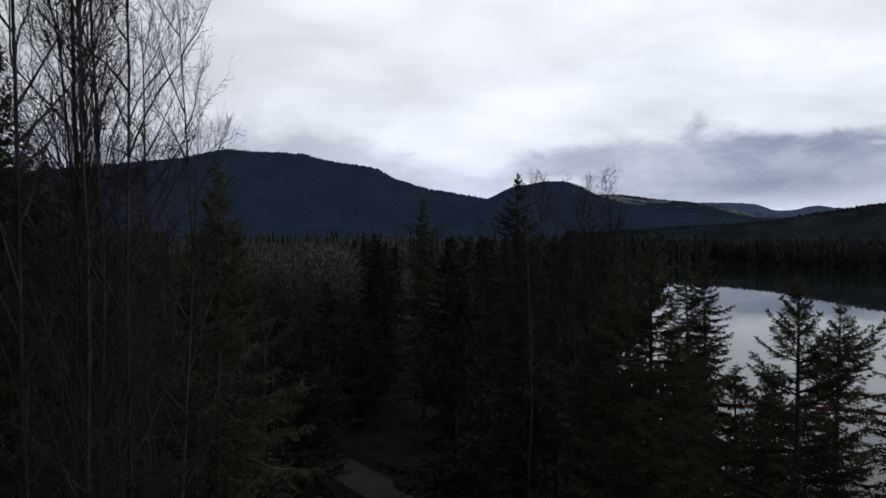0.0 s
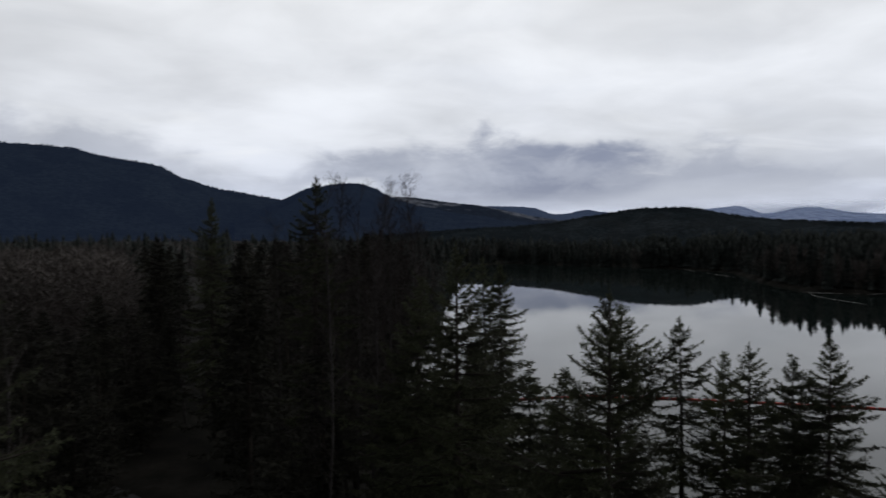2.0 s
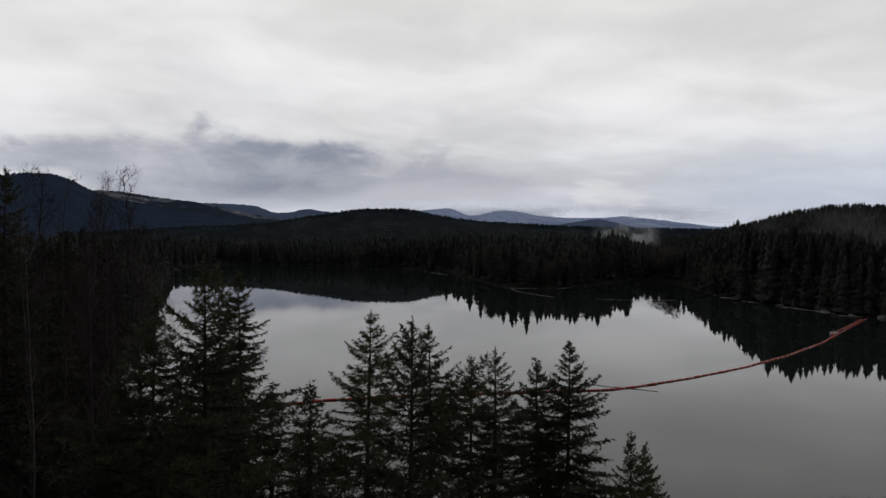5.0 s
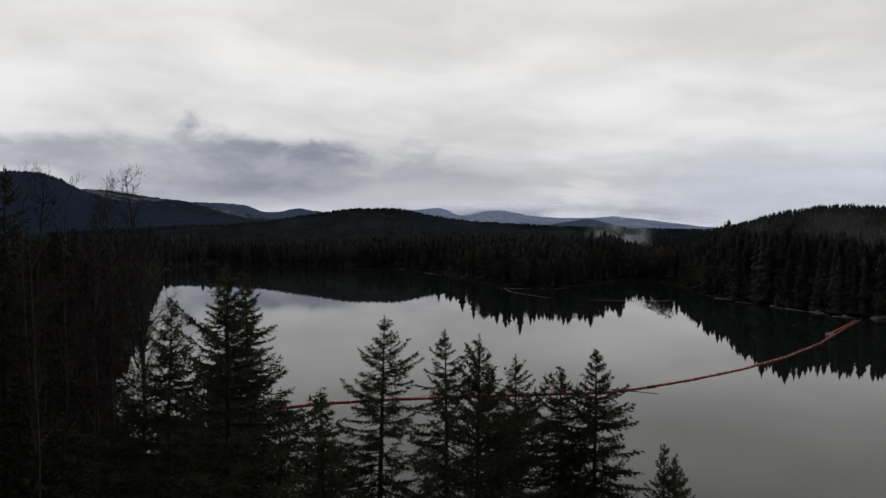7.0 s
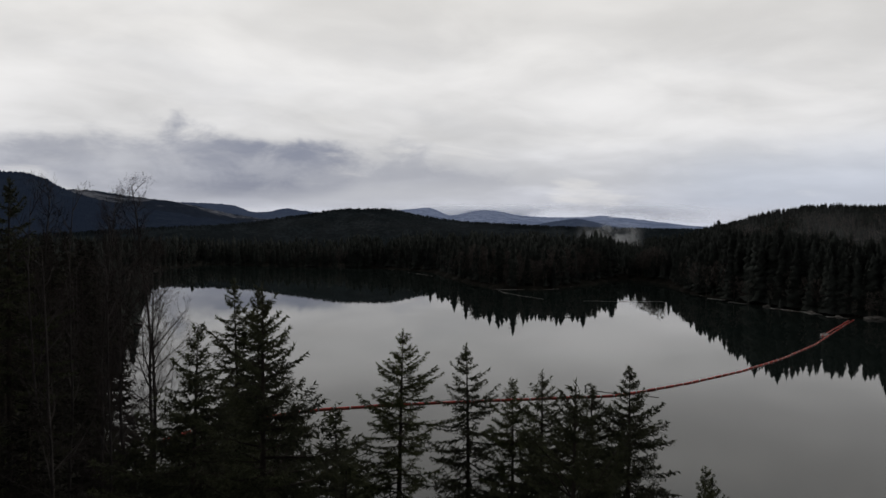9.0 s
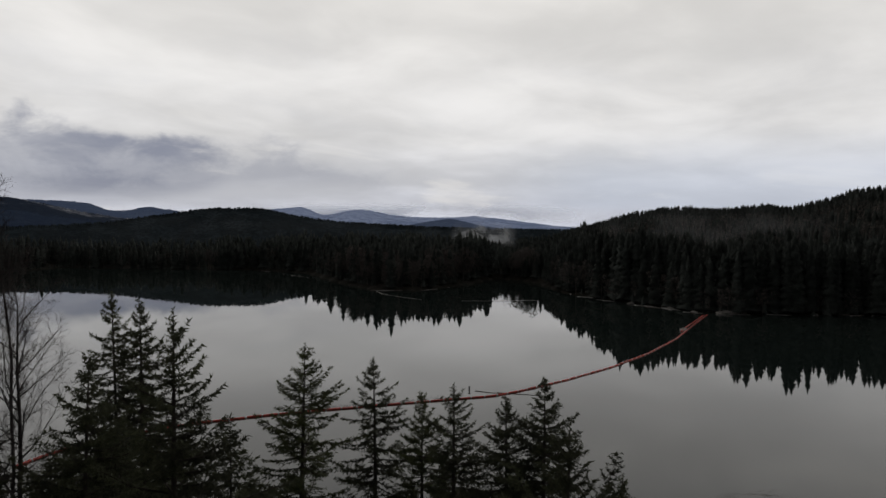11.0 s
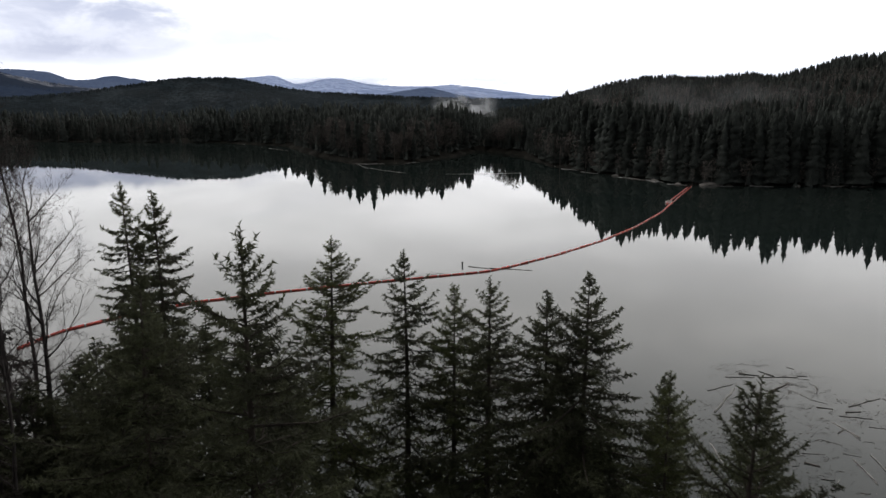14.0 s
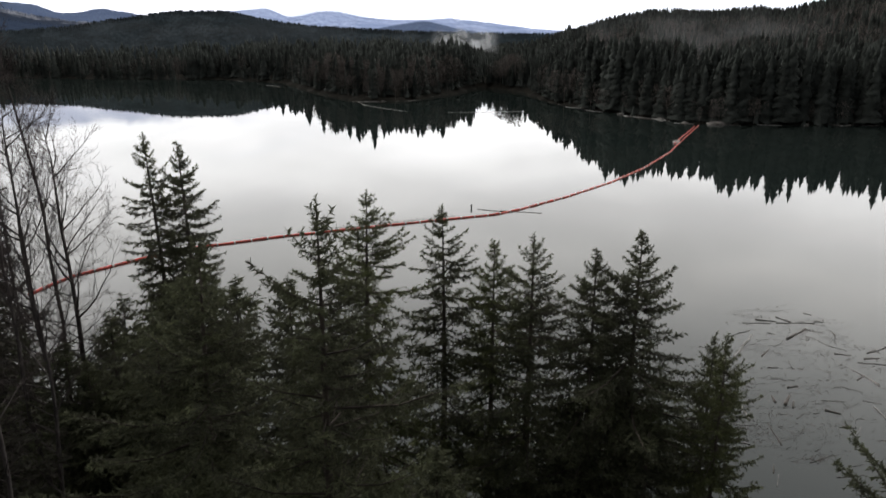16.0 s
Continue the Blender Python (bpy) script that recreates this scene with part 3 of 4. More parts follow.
# ---- bare broadleaf trees ----
def bare_meshes(seed, height, spread, stems=1, upright=0.55, fine=1.0, lift=0.12, stout=0.0055, low=0.22, limbs_per=30, heavy=1.0):
    """A leafless tree: stem, limbs, branches and fine upward twigs."""
    rng = np.random.RandomState(seed)
    wood, twigs, limbs = Shape(), Shape(), Shape()

    def shoot(start, way, length, segs, bend, lift):
        pts = [np.array(start, float)]
        d = np.array(way, float)
        for _ in range(segs):
            d = unit(d + rng.normal(size=3) * bend + np.array([0, 0, lift]))
            pts.append(pts[-1] + d * length / segs)
        return np.array(pts)

    def fork(way, least, most):
        """A direction that leaves the way at an angle, a little upward."""
        off = unit(np.cross(way, rng.normal(size=3)))
        t = rng.uniform(least, most)
        return unit(way * math.cos(t) + off * math.sin(t) + np.array([0, 0, 0.12]))

    sprig = []
    for st in range(stems):
        lean = rng.normal(size=2) * (0.05 if stems == 1 else 0.055)
        h = height * (1.0 if st == 0 else rng.uniform(0.82, 0.97))
        stem = shoot((rng.normal() * 0.3 * (stems > 1), rng.normal() * 0.3 * (stems > 1), 0), (lean[0], lean[1], 1), h, 14, 0.045, 0.05)
        stem[:, 2] *= h / stem[-1, 2]
        if st == 0:
            stem[:, :2] -= np.linspace(0, 1, 15)[:, None] ** 1.5 * stem[-1, :2]
        else:
            stem[:, :2] -= np.linspace(0, 1, 15)[:, None] ** 1.3 * stem[-1, :2] * 0.65
        rad = h * stout * (1 - np.linspace(0, 1, 15)) ** 0.8 + 0.012
        wood.tube(stem, rad, 6)
        many = int(limbs_per * fine / stems ** 0.4)
        for i in range(many):
            u = low + (0.98 - low) * (i + rng.rand()) / many
            k0 = u * 14
            p = np.array([np.interp(k0, np.arange(15), stem[:, c]) for c in range(3)])
            a = rng.rand() * 6.283
            ln = spread * (1.12 - u) ** 0.6 * rng.uniform(0.55, 1.15) + 0.7
            limb = shoot(p, (math.cos(a), math.sin(a), upright * rng.uniform(0.6, 1.5)), ln, 6, 0.13, lift)
            limbs.tube(limb, np.linspace(0.006 + 0.0085 * ln, 0.004, 7) * heavy, 4, cap=False)
            side = int(6 * fine) + 2
            for j in range(side):
                r0 = 0.12 + 0.86 * (j + rng.rand()) / side
                q = np.array([np.interp(r0 * 6, np.arange(7), limb[:, c]) for c in range(3)])
                fwd = unit(limb[min(6, int(r0 * 6) + 1)] - limb[int(r0 * 6)])
                l2 = (ln * 0.62 * (1.08 - r0) + 0.25) * rng.uniform(0.6, 1.2)
                br = shoot(q, fork(fwd, 0.6, 1.05), l2, 3, 0.17, 0.10)
                twigs.tube(br, np.linspace(0.004 + 0.003 * l2, 0.003, 4) * heavy, 3, cap=False)
                count = int(5 * fine * (0.6 + 0.4 * l2)) + 3
                for w in range(count):
                    r1 = 0.08 + 0.92 * (w + rng.rand()) / count
                    q2 = np.array([np.interp(r1 * 3, np.arange(4), br[:, c]) for c in range(3)])
                    d2 = fork(unit(br[-1] - br[0]), 0.45, 1.0)
                    l3 = rng.uniform(0.25, 0.75) * min(1.0, 0.5 + l2 * 0.4)
                    sprig.append((q2, q2 + d2 * l3, 0.0062 * heavy))
                    for r2 in (0.35, 0.62):
                        q3 = q2 + d2 * l3 * (r2 + 0.15 * rng.rand())
                        sprig.append((q3, q3 + fork(d2, 0.5, 0.95) * l3 * rng.uniform(0.3, 0.6), 0.0048 * heavy))
    b, e = np.array([x[0] for x in sprig]), np.array([x[1] for x in sprig])
    across = unit(np.cross(e - b, rng.normal(size=b.shape))) * np.array([x[2] for x in sprig])[:, None]
    twigs.add(np.stack([b + across, b - across, e], 1).reshape(-1, 3), np.arange(len(b) * 3).reshape(-1, 3).tolist())
    return wood.mesh("bare_trunk", GREY_BARK), twigs.mesh("bare_twigs", TWIGS, smooth=False), limbs.mesh("bare_limbs", GREY_BARK)


TALL = 26.0
ALDERS = []
for seed, spread, stems, upright, fine, lift, stout, low, many, heavy in ((31, 4.6, 2, 1.0, 1.15, 0.03, 0.0040, 0.42, 30, 1.05), (32, 4.2, 2, 1.1, 1.1, 0.04, 0.0038, 0.42, 30, 1.05), (33, 2.1, 1, 1.8, 1.1, 0.12, 0.0045, 0.5, 28, 1.1),
                                                                          (34, 3.6, 1, 0.8, 0.8, 0.1, 0.005, 0.3, 28, 1.35), (35, 3.4, 1, 1.1, 0.5, 0.1, 0.005, 0.3, 28, 1.6), (37, 7.4, 1, 0.62, 1.6, 0.05, 0.0080, 0.36, 22, 1.15)):
    t, c, b = bare_meshes(seed, TALL, spread, stems, upright, fine, lift, stout, low, many, heavy)
    ALDERS.append(tree_thing("bare_tree", t, c, b, "leafless grey alder with fine upright twigs", "tree", "bare trees"))
BARE = [(-9.8, 16.6, 46.0, 0, 0.72), (-8.8, 17.0, 45.0, 1, 0.72), (-8.0, 18.0, 44.5, 0, 0.68), (-10.0, 19.0, 47.0, 1, 0.8), (-8.9, 20.4, 45.5, 1, 0.75), (-14.5, 21.0, 44.0, 1, 0.8), (-11.5, 28.0, 41.0, 0, 0.9),
        (14.8, 64.2, 37.4, 2, 1.2), (13.6, 66.0, 35.6, 2, 0.9), (11.2, 57.0, 36.2, 2, 1.0), (8.6, 60.0, 36.8, 2, 1.1), (7.2, 56.0, 36.0, 4, 0.9), (9.6, 61.5, 36.4, 4, 0.9),
        (13.7, 57.1, 32.0, 5, 1.0), (11.9, 57.4, 33.5, 5, 0.9), (9.0, 50.0, 33.0, 3, 0.9), (5.4, 46.0, 33.4, 3, 1.0), (3.0, 60.0, 34.0, 3, 1.0)]
rng = np.random.RandomState(12)
for x, y, top, kind, wide in BARE:
    stand(ALDERS[kind], x, y, top, TALL, rng.uniform(0, 360), rng.normal() * 1.0, wide)


# ---- the wood on the near shore ----
def open_here(x, y, taken, apart):
    return all((x - a) ** 2 + (y - b) ** 2 > apart * apart for a, b in taken)


taken = [(b[0], b[1]) for b in BANK + BARE + UNDER]
rng = np.random.RandomState(11)
made = 0
while made < 190:
    be, r = math.radians(rng.uniform(-46, 18)), 24 + 210 * rng.rand() ** 1.9
    x, y = r * math.sin(be), r * math.cos(be)
    d = float(shore_distance([(x, y)])[0])
    if d < 2.5 or not open_here(x, y, taken, 2.6 + r * 0.012):
        continue
    deg = math.degrees(be)
    if -15.5 < deg < -7.5 and r > 90:
        continue
    if y > 50 and math.degrees(math.atan2(x + 0.9, y - 8.8)) > 14.6:
        continue
    rim = rng.uniform(0.0, 6.5)
    if x > min(0.29 * (y - 5), -2.2 + 0.384 * (y - 18)) - rim:
        continue
    top = rng.uniform(25.0, 31.5) + min(1.5, r * 0.008)
    if deg < -20:
        top += rng.uniform(0, 3)
    if -13.0 < deg < 0.5 and r < 74:
        top = min(top, 30.5 - 0.4 * r)
        if top < 12.0:
            continue
    if -15.8 < deg < -7.2:
        top = min(top, 32.0 - 0.062 * r)
    if math.degrees(math.atan2(x + 2.2, y - 18)) > 18.5 and y < 90:
        top = min(top, rng.uniform(17, 21.5))
    inside = min(0.29 * (y - 5), -2.2 + 0.384 * (y - 18)) - 2.0 - x
    if inside < 7:
        top -= (1 - inside / 7) * rng.uniform(0, 9)
    taken.append((x, y))
    made += 1
    if rng.rand() < (0.34 if deg < 2 else 0.3):
        stand(ALDERS[rng.choice([3, 4])], x, y, top + 0.6, TALL, rng.uniform(0, 360), 0, 0.9)
    else:
        stand(PLAIN[rng.randint(3)] if r < 105 else FAINT[rng.randint(2)], x, y, top, HIGH, rng.uniform(0, 360), rng.normal(), rng.uniform(0.9, 1.2))
# lower trees below and beside the flight
for i in range(80):
    x, y = rng.uniform(-9, 31), rng.uniform(14, 66)
    if shore_distance([(x, y)])[0] > 4 and open_here(x, y, taken, 2.4) and not (abs(x) < 5 and y < 30) and x < 19 and not (y > 25 and -0.24 < x / y < 0.02):
        taken.append((x, y))
        stand(BUSHY[rng.randint(2)] if x > 8 else PLAIN[rng.randint(3)], x, y, rng.uniform(14, 19), HIGH, rng.uniform(0, 360), 0, 1.1)
for i in range(120):
    deg, r = rng.uniform(-16.5, -2.0), rng.uniform(40, 118)
    x, y = r * math.sin(math.radians(deg)), r * math.cos(math.radians(deg))
    if (r < 84 and deg > -10.8) or not open_here(x, y, taken, 3.0):
        continue
    taken.append((x, y))
    stand(PLAIN[rng.randint(3)], x, y, (31.5 - 0.075 * r) * rng.uniform(0.78, 1.0), HIGH, rng.uniform(0, 360), rng.normal(), rng.uniform(0.95, 1.2))
for ob in FIRS + BUSHY + PLAIN + FAINT + ALDERS:
    for o in (*ob.children_recursive, ob):
        bpy.data.objects.remove(o)


# ---- far woods ----
def far_conifers(name, places, heights, label, seed, sides=7, tiers=5, frays=0, mat=None, broad=1.0):
    """Many far conifers in one mesh, each a closed crown of ragged drooping tiers under a pointed top, with frayed tips."""
    rng = np.random.RandomState(seed)
    n = len(places)
    z0 = land(places)
    slim = heights * rng.uniform(0.11, 0.20, n) * broad + 0.5
    spin = rng.rand(n, 1) * 6.283
    rings = []
    for k in range(tiers):
        for inner in (0, 1):
            at = 0.03 + 0.93 * ((k + (0.62 if inner else 0.0)) / tiers) ** 0.92
            a = spin + np.arange(sides)[None] * 6.283 / sides + rng.normal(size=(n, sides)) * 0.16 + k * 0.5
            swell = rng.uniform(0.55, 1.22, (n, sides)) if not inner else rng.uniform(0.48, 0.78, (n, sides))
            r = slim[:, None] * (1.03 - at) ** 0.78 * swell
            z = heights[:, None] * (at + rng.normal(size=(n, sides)) * (0.14 if not inner else 0.05) / tiers)
            rings.append(np.stack([places[:, :1] + np.cos(a) * r, places[:, 1:] + np.sin(a) * r, z0[:, None] + z], -1))
    tip = np.column_stack([places, z0 + heights])[:, None]
    v = np.concatenate(rings + [tip], 1)
    per = v.shape[1]
    f = []
    for i in range(2 * tiers - 1):
        for j in range(sides):
            jn = (j + 1) % sides
            f += [(i * sides + j, i * sides + jn, (i + 1) * sides + jn), (i * sides + j, (i + 1) * sides + jn, (i + 1) * sides + j)]
    f += [((2 * tiers - 1) * sides + j, (2 * tiers - 1) * sides + (j + 1) % sides, per - 1) for j in range(sides)]
    faces = (np.array(f)[None] + np.arange(n)[:, None, None] * per).reshape(-1, 3)
    v = v.reshape(-1, 3)
    if frays:
        s = rng.uniform(0.1, 0.97, (n, frays))
        a = rng.rand(n, frays) * 6.283
        r = slim[:, None] * (1.03 - s) ** 0.78 * 0.62
        way = np.stack([np.cos(a), np.sin(a), 0 * a], -1)
        b = np.stack([places[:, :1] + way[..., 0] * r, places[:, 1:] + way[..., 1] * r, z0[:, None] + heights[:, None] * s], -1)
        long = (r * rng.uniform(0.4, 1.0, (n, frays)) + 0.35)[..., None]
        e = b + (way + np.array([0, 0, -0.25]) + rng.normal(size=way.shape) * 0.2) * long
        up = np.array([0, 0, 1.0]) * long * 0.22
        extra = np.stack([b + up, b - up, e], 2).reshape(-1, 3)
        faces = np.concatenate([faces, np.arange(len(extra)).reshape(-1, 3) + len(v)])
        v = np.concatenate([v, extra])
    return tagged(new(name, mesh_of(name, v, faces, mat or FAR_NEEDLES, smooth=True)), label, "trees", kind="stuff")


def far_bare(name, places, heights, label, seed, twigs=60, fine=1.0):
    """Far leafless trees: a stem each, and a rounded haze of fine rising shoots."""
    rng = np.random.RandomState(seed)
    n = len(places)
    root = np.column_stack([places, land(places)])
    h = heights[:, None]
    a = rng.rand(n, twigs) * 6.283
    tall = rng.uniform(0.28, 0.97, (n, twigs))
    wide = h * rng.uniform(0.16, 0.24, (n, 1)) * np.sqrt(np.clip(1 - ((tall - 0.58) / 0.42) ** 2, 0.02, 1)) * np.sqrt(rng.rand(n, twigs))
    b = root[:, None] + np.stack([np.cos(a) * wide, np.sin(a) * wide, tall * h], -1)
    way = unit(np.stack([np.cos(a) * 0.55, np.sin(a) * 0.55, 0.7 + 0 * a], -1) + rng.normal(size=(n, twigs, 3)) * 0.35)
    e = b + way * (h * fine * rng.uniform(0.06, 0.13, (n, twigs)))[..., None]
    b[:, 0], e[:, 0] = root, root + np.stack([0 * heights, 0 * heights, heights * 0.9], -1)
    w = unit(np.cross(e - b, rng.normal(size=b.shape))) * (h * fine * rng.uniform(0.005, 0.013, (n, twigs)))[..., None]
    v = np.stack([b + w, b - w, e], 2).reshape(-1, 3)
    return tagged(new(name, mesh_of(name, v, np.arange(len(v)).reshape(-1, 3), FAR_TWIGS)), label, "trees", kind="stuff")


def scatter(seed, count, be, r, shore=(1.5, 1e9), thin=None):
    """Random places on land between two bearings and two distances from the near bank."""
    rng = np.random.RandomState(seed)
    b = np.radians(rng.uniform(be[0], be[1], count * 6))
    q = np.sqrt(rng.uniform(r[0] ** 2, r[1] ** 2, count * 6))
    p = np.stack([q * np.sin(b), q * np.cos(b) + 15], 1)
    d = shore_distance(p)
    p = p[(d > shore[0]) & (d < shore[1])]
    return p[:count]


def grown(p, low, high, seed):
    """Tree heights that change gently from grove to grove."""
    rr = np.random.RandomState(seed)
    wave = 0.5 + 0.5 * np.sin(p[:, 0] * 0.07 + seed) * np.sin(p[:, 1] * 0.083 + 2.0 * seed) + 0.25 * np.sin(p[:, 0] * 0.21) * np.sin(p[:, 1] * 0.19)
    return low + (high - low) * np.clip(0.65 * wave + 0.45 * rr.rand(len(p)), 0, 1.1)


def gentler(p, h):
    """Lower growth along the far left of the lake."""
    be = np.degrees(np.arctan2(p[:, 0], p[:, 1] - 15))
    return h * np.interp(be, [30, 40, 53, 56, 60, 65, 75, 80], [0.82, 1.0, 1.0, 0.5, 0.55, 1.0, 1.0, 1.07])


edge = np.concatenate([scatter(41, 620, (8, 60), (230, 760), (2.0, 34)), scatter(63, 260, (8, 60), (230, 760), (0.2, 7))])
far_conifers("far_shore_wood", edge, gentler(edge, grown(edge, 8, 27, 1)) * np.random.RandomState(8).uniform(0.75, 1.12, len(edge)), "dark conifers crowding the far shore", 51, 8, 7, 40, broad=1.2)
edge2 = np.concatenate([scatter(42, 640, (54, 106), (250, 480), (2.0, 40)), scatter(64, 260, (54, 106), (250, 480), (0.2, 7))])
far_conifers("right_shore_wood", edge2, gentler(edge2, grown(edge2, 18, 34, 2)), "tall dark conifers lining the opposite bank", 52, 8, 10, 60)
low = np.concatenate([scatter(60, 1100, (8, 60), (230, 760), (-0.2, 5)), scatter(61, 700, (54, 106), (250, 480), (-0.2, 5))])
far_conifers("shore_brush", low, np.random.RandomState(4).uniform(1.5, 6.5, len(low)), "low dark brush along the waterline", 62, 5, 2, 6)
deep = scatter(43, 2500, (6, 62), (300, 760), (24, 500))
far_conifers("far_plain_wood", deep, gentler(deep, grown(deep, 11, 23, 3)), "dark wood spreading behind the far shore", 53, 5, 3, 8, broad=1.25)
slope = scatter(44, 5600, (52, 110), (300, 960), (30, 900))
far_conifers("hill_wood", slope, gentler(slope, grown(slope, 12, 19, 4)) * np.interp(np.hypot(slope[:, 0], slope[:, 1] - 15), [450, 880], [1.0, 0.55]), "dark conifers covering the hill", 54, 5, 3, 4)
left = scatter(45, 1250, (-55, 12), (230, 900), (10, 2000))
left_tall = grown(left, 9, 22, 5) * np.random.RandomState(6).uniform(0.7, 1.2, len(left))
far_conifers("left_wood", left, left_tall, "dark wood reaching back towards the mountain", 55, 6, 4, 8)
brown = scatter(50, 700, (-50, 14), (200, 600), (8, 2000))
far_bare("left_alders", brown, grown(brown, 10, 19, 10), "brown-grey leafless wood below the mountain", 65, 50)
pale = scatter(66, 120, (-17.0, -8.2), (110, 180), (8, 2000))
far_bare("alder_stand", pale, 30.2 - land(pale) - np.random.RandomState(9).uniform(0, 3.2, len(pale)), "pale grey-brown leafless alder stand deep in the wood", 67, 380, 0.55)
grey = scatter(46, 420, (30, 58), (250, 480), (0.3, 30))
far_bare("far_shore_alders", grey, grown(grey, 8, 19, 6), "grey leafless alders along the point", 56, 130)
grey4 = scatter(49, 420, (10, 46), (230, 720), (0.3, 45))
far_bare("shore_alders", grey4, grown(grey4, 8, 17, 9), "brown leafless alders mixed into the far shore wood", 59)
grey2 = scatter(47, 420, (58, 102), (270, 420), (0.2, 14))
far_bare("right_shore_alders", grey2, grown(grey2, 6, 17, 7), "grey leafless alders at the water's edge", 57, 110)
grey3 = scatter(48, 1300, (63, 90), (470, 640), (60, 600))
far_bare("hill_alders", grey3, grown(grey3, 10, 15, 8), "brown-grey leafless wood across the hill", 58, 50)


# ---- the floating boom ----
BOOM = np.array([(37, 124.6), (44, 127.6), (55.8, 127.4), (65.8, 125.4), (78.9, 119.4), (93.3, 111.2), (106.4, 103.4), (116.7, 97.2), (123.2, 95.6), (139.6, 93.4), (161, 92.2), (185, 93.2), (215, 97.0), (241, 102.4), (287, 111.6)])


def float_mesh(length, radius):
    s = Shape()
    x = np.array([0.0, 0.04, 0.14, length - 0.14, length - 0.04, length])
    s.tube(np.stack([x, 0 * x, 0 * x], 1), radius * np.array([0.45, 0.8, 1.0, 1.0, 0.8, 0.45]), 10)
    return s.mesh("float", FLOAT)


def link_mesh(length, radius):
    s = Shape()
    s.tube([(-length / 2, 0, 0), (0, 0, 0), (length / 2, 0, 0)], [radius, radius * 1.15, radius], 8)
    return s.mesh("link", PALE)


def lay_boom(name, line, length, radius, label, category, floats, links):
    ob = new(name)
    ob.location = (line[0][0], line[0][1], 0)
    seg = np.linalg.norm(np.diff(line, axis=0), axis=1)
    at = np.concatenate([[0], np.cumsum(seg)])
    rr = np.random.RandomState(3)
    s = 0.0
    while s + length < at[-1]:
        a = np.array([np.interp(s, at, line[:, c]) for c in (0, 1)])
        b = np.array([np.interp(s + length, at, line[:, c]) for c in (0, 1)])
        turn = math.degrees(math.atan2(b[1] - a[1], b[0] - a[0]))
        piece = part_of("float", floats, ob)
        piece.matrix_basis = pose(a[0] - line[0][0], a[1] - line[0][1], radius * rr.uniform(0.35, 0.5), 0, rr.normal() * 0.5, turn + rr.normal() * 1.2)
        if links:
            c = part_of("coupling", links, piece)
            c.matrix_basis = Matrix.Translation((length + 0.06, 0, 0))
        s += length + 0.12
    return tagged(ob, label, category)


lay_boom("debris_boom", BOOM, 2.85, 0.21, "long red floating debris boom of linked plastic tubes across the lake", "boom", float_mesh(2.85, 0.21), link_mesh(0.30, 0.205))


STRAND = np.array([(233, 101.9), (240, 103.6), (250, 105.6), (265, 108.4), (285, 112.4)])
lay_boom("debris_boom", STRAND, 2.85, 0.21, "second short red boom strand running to the shore", "boom", float_mesh(2.85, 0.21), link_mesh(0.30, 0.205))


def anchor_raft(x, y):
    ob = new("anchor_raft")
    ob.location = (x, y, 0)
    for dx, dy in ((-0.9, 0.5), (0.9, 0.5), (-0.9, -0.5), (0.9, -0.5)):
        sh = Shape()
        sh.tube([(dx, dy, -0.1), (dx, dy, 0.0), (dx, dy, 0.55), (dx, dy, 0.66)], [0.3, 0.38, 0.38, 0.22], 10)
        part_of("drum", sh.mesh("drum", PALE), ob)
    for dy in (-0.5, 0.0, 0.5):
        sh = Shape()
        sh.tube([(-1.5, dy, 0.74), (1.5, dy, 0.74)], [0.1, 0.1], 4)
        part_of("plank", sh.mesh("plank", GREY_WOOD), ob)
    return tagged(ob, "small white drum raft anchoring the red boom", "raft")


anchor_raft(236.5, 102.6)


def log_mesh(name, length, radius, seed, mat, branches=0):
    rr = np.random.RandomState(seed)
    s = Shape()
    t = np.linspace(0, 1, 6)
    line = np.stack([t * length - length / 2, rr.normal(size=6) * length * 0.006, rr.normal(size=6) * radius * 0.1], 1)
    s.tube(line, radius * (1 - 0.45 * t) * rr.uniform(0.9, 1.1, 6), 7)
    for i in range(branches):
        u = rr.uniform(-0.4, 0.4) * length
        d = np.array([rr.uniform(0.2, 0.6), rr.choice([-1, 1]) * rr.uniform(0.4, 0.8), rr.uniform(-0.1, 0.4)])
        s.tube([(u, 0, 0), np.array((u, 0, 0)) + d * length * 0.12, np.array((u, 0, 0)) + d * length * rr.uniform(0.16, 0.26)], [radius * 0.35, radius * 0.25, radius * 0.1], 4)
    return s.mesh(name, mat)


LOGS = [log_mesh("drift_log", ln, ra, i + 60, mat, br) for i, (ln, ra, mat, br) in enumerate(
    ((5.2, 0.18, OLD_WOOD, 0), (3.2, 0.14, OLD_WOOD, 1), (7.0, 0.12, GREY_WOOD, 0), (2.4, 0.20, OLD_WOOD, 0), (4.2, 0.06, OLD_WOOD, 2), (1.8, 0.08, OLD_WOOD, 1), (3.4, 0.06, GREY_WOOD, 0), (6.2, 0.075, OLD_WOOD, 0)))]


def drift(x, y, kind, turn, size=1.0):
    ob = new("drift_log", LOGS[kind])
    ob.matrix_basis = pose(x, y, 0.03, 0, 0, turn) @ Matrix.Scale(size, 4)
    pale = kind in (2, 6)
    return tagged(ob, "bleached pale log floating among debris on the lake" if pale else "dark wet log floating among debris on the lake", "log", "driftwood on the lake")


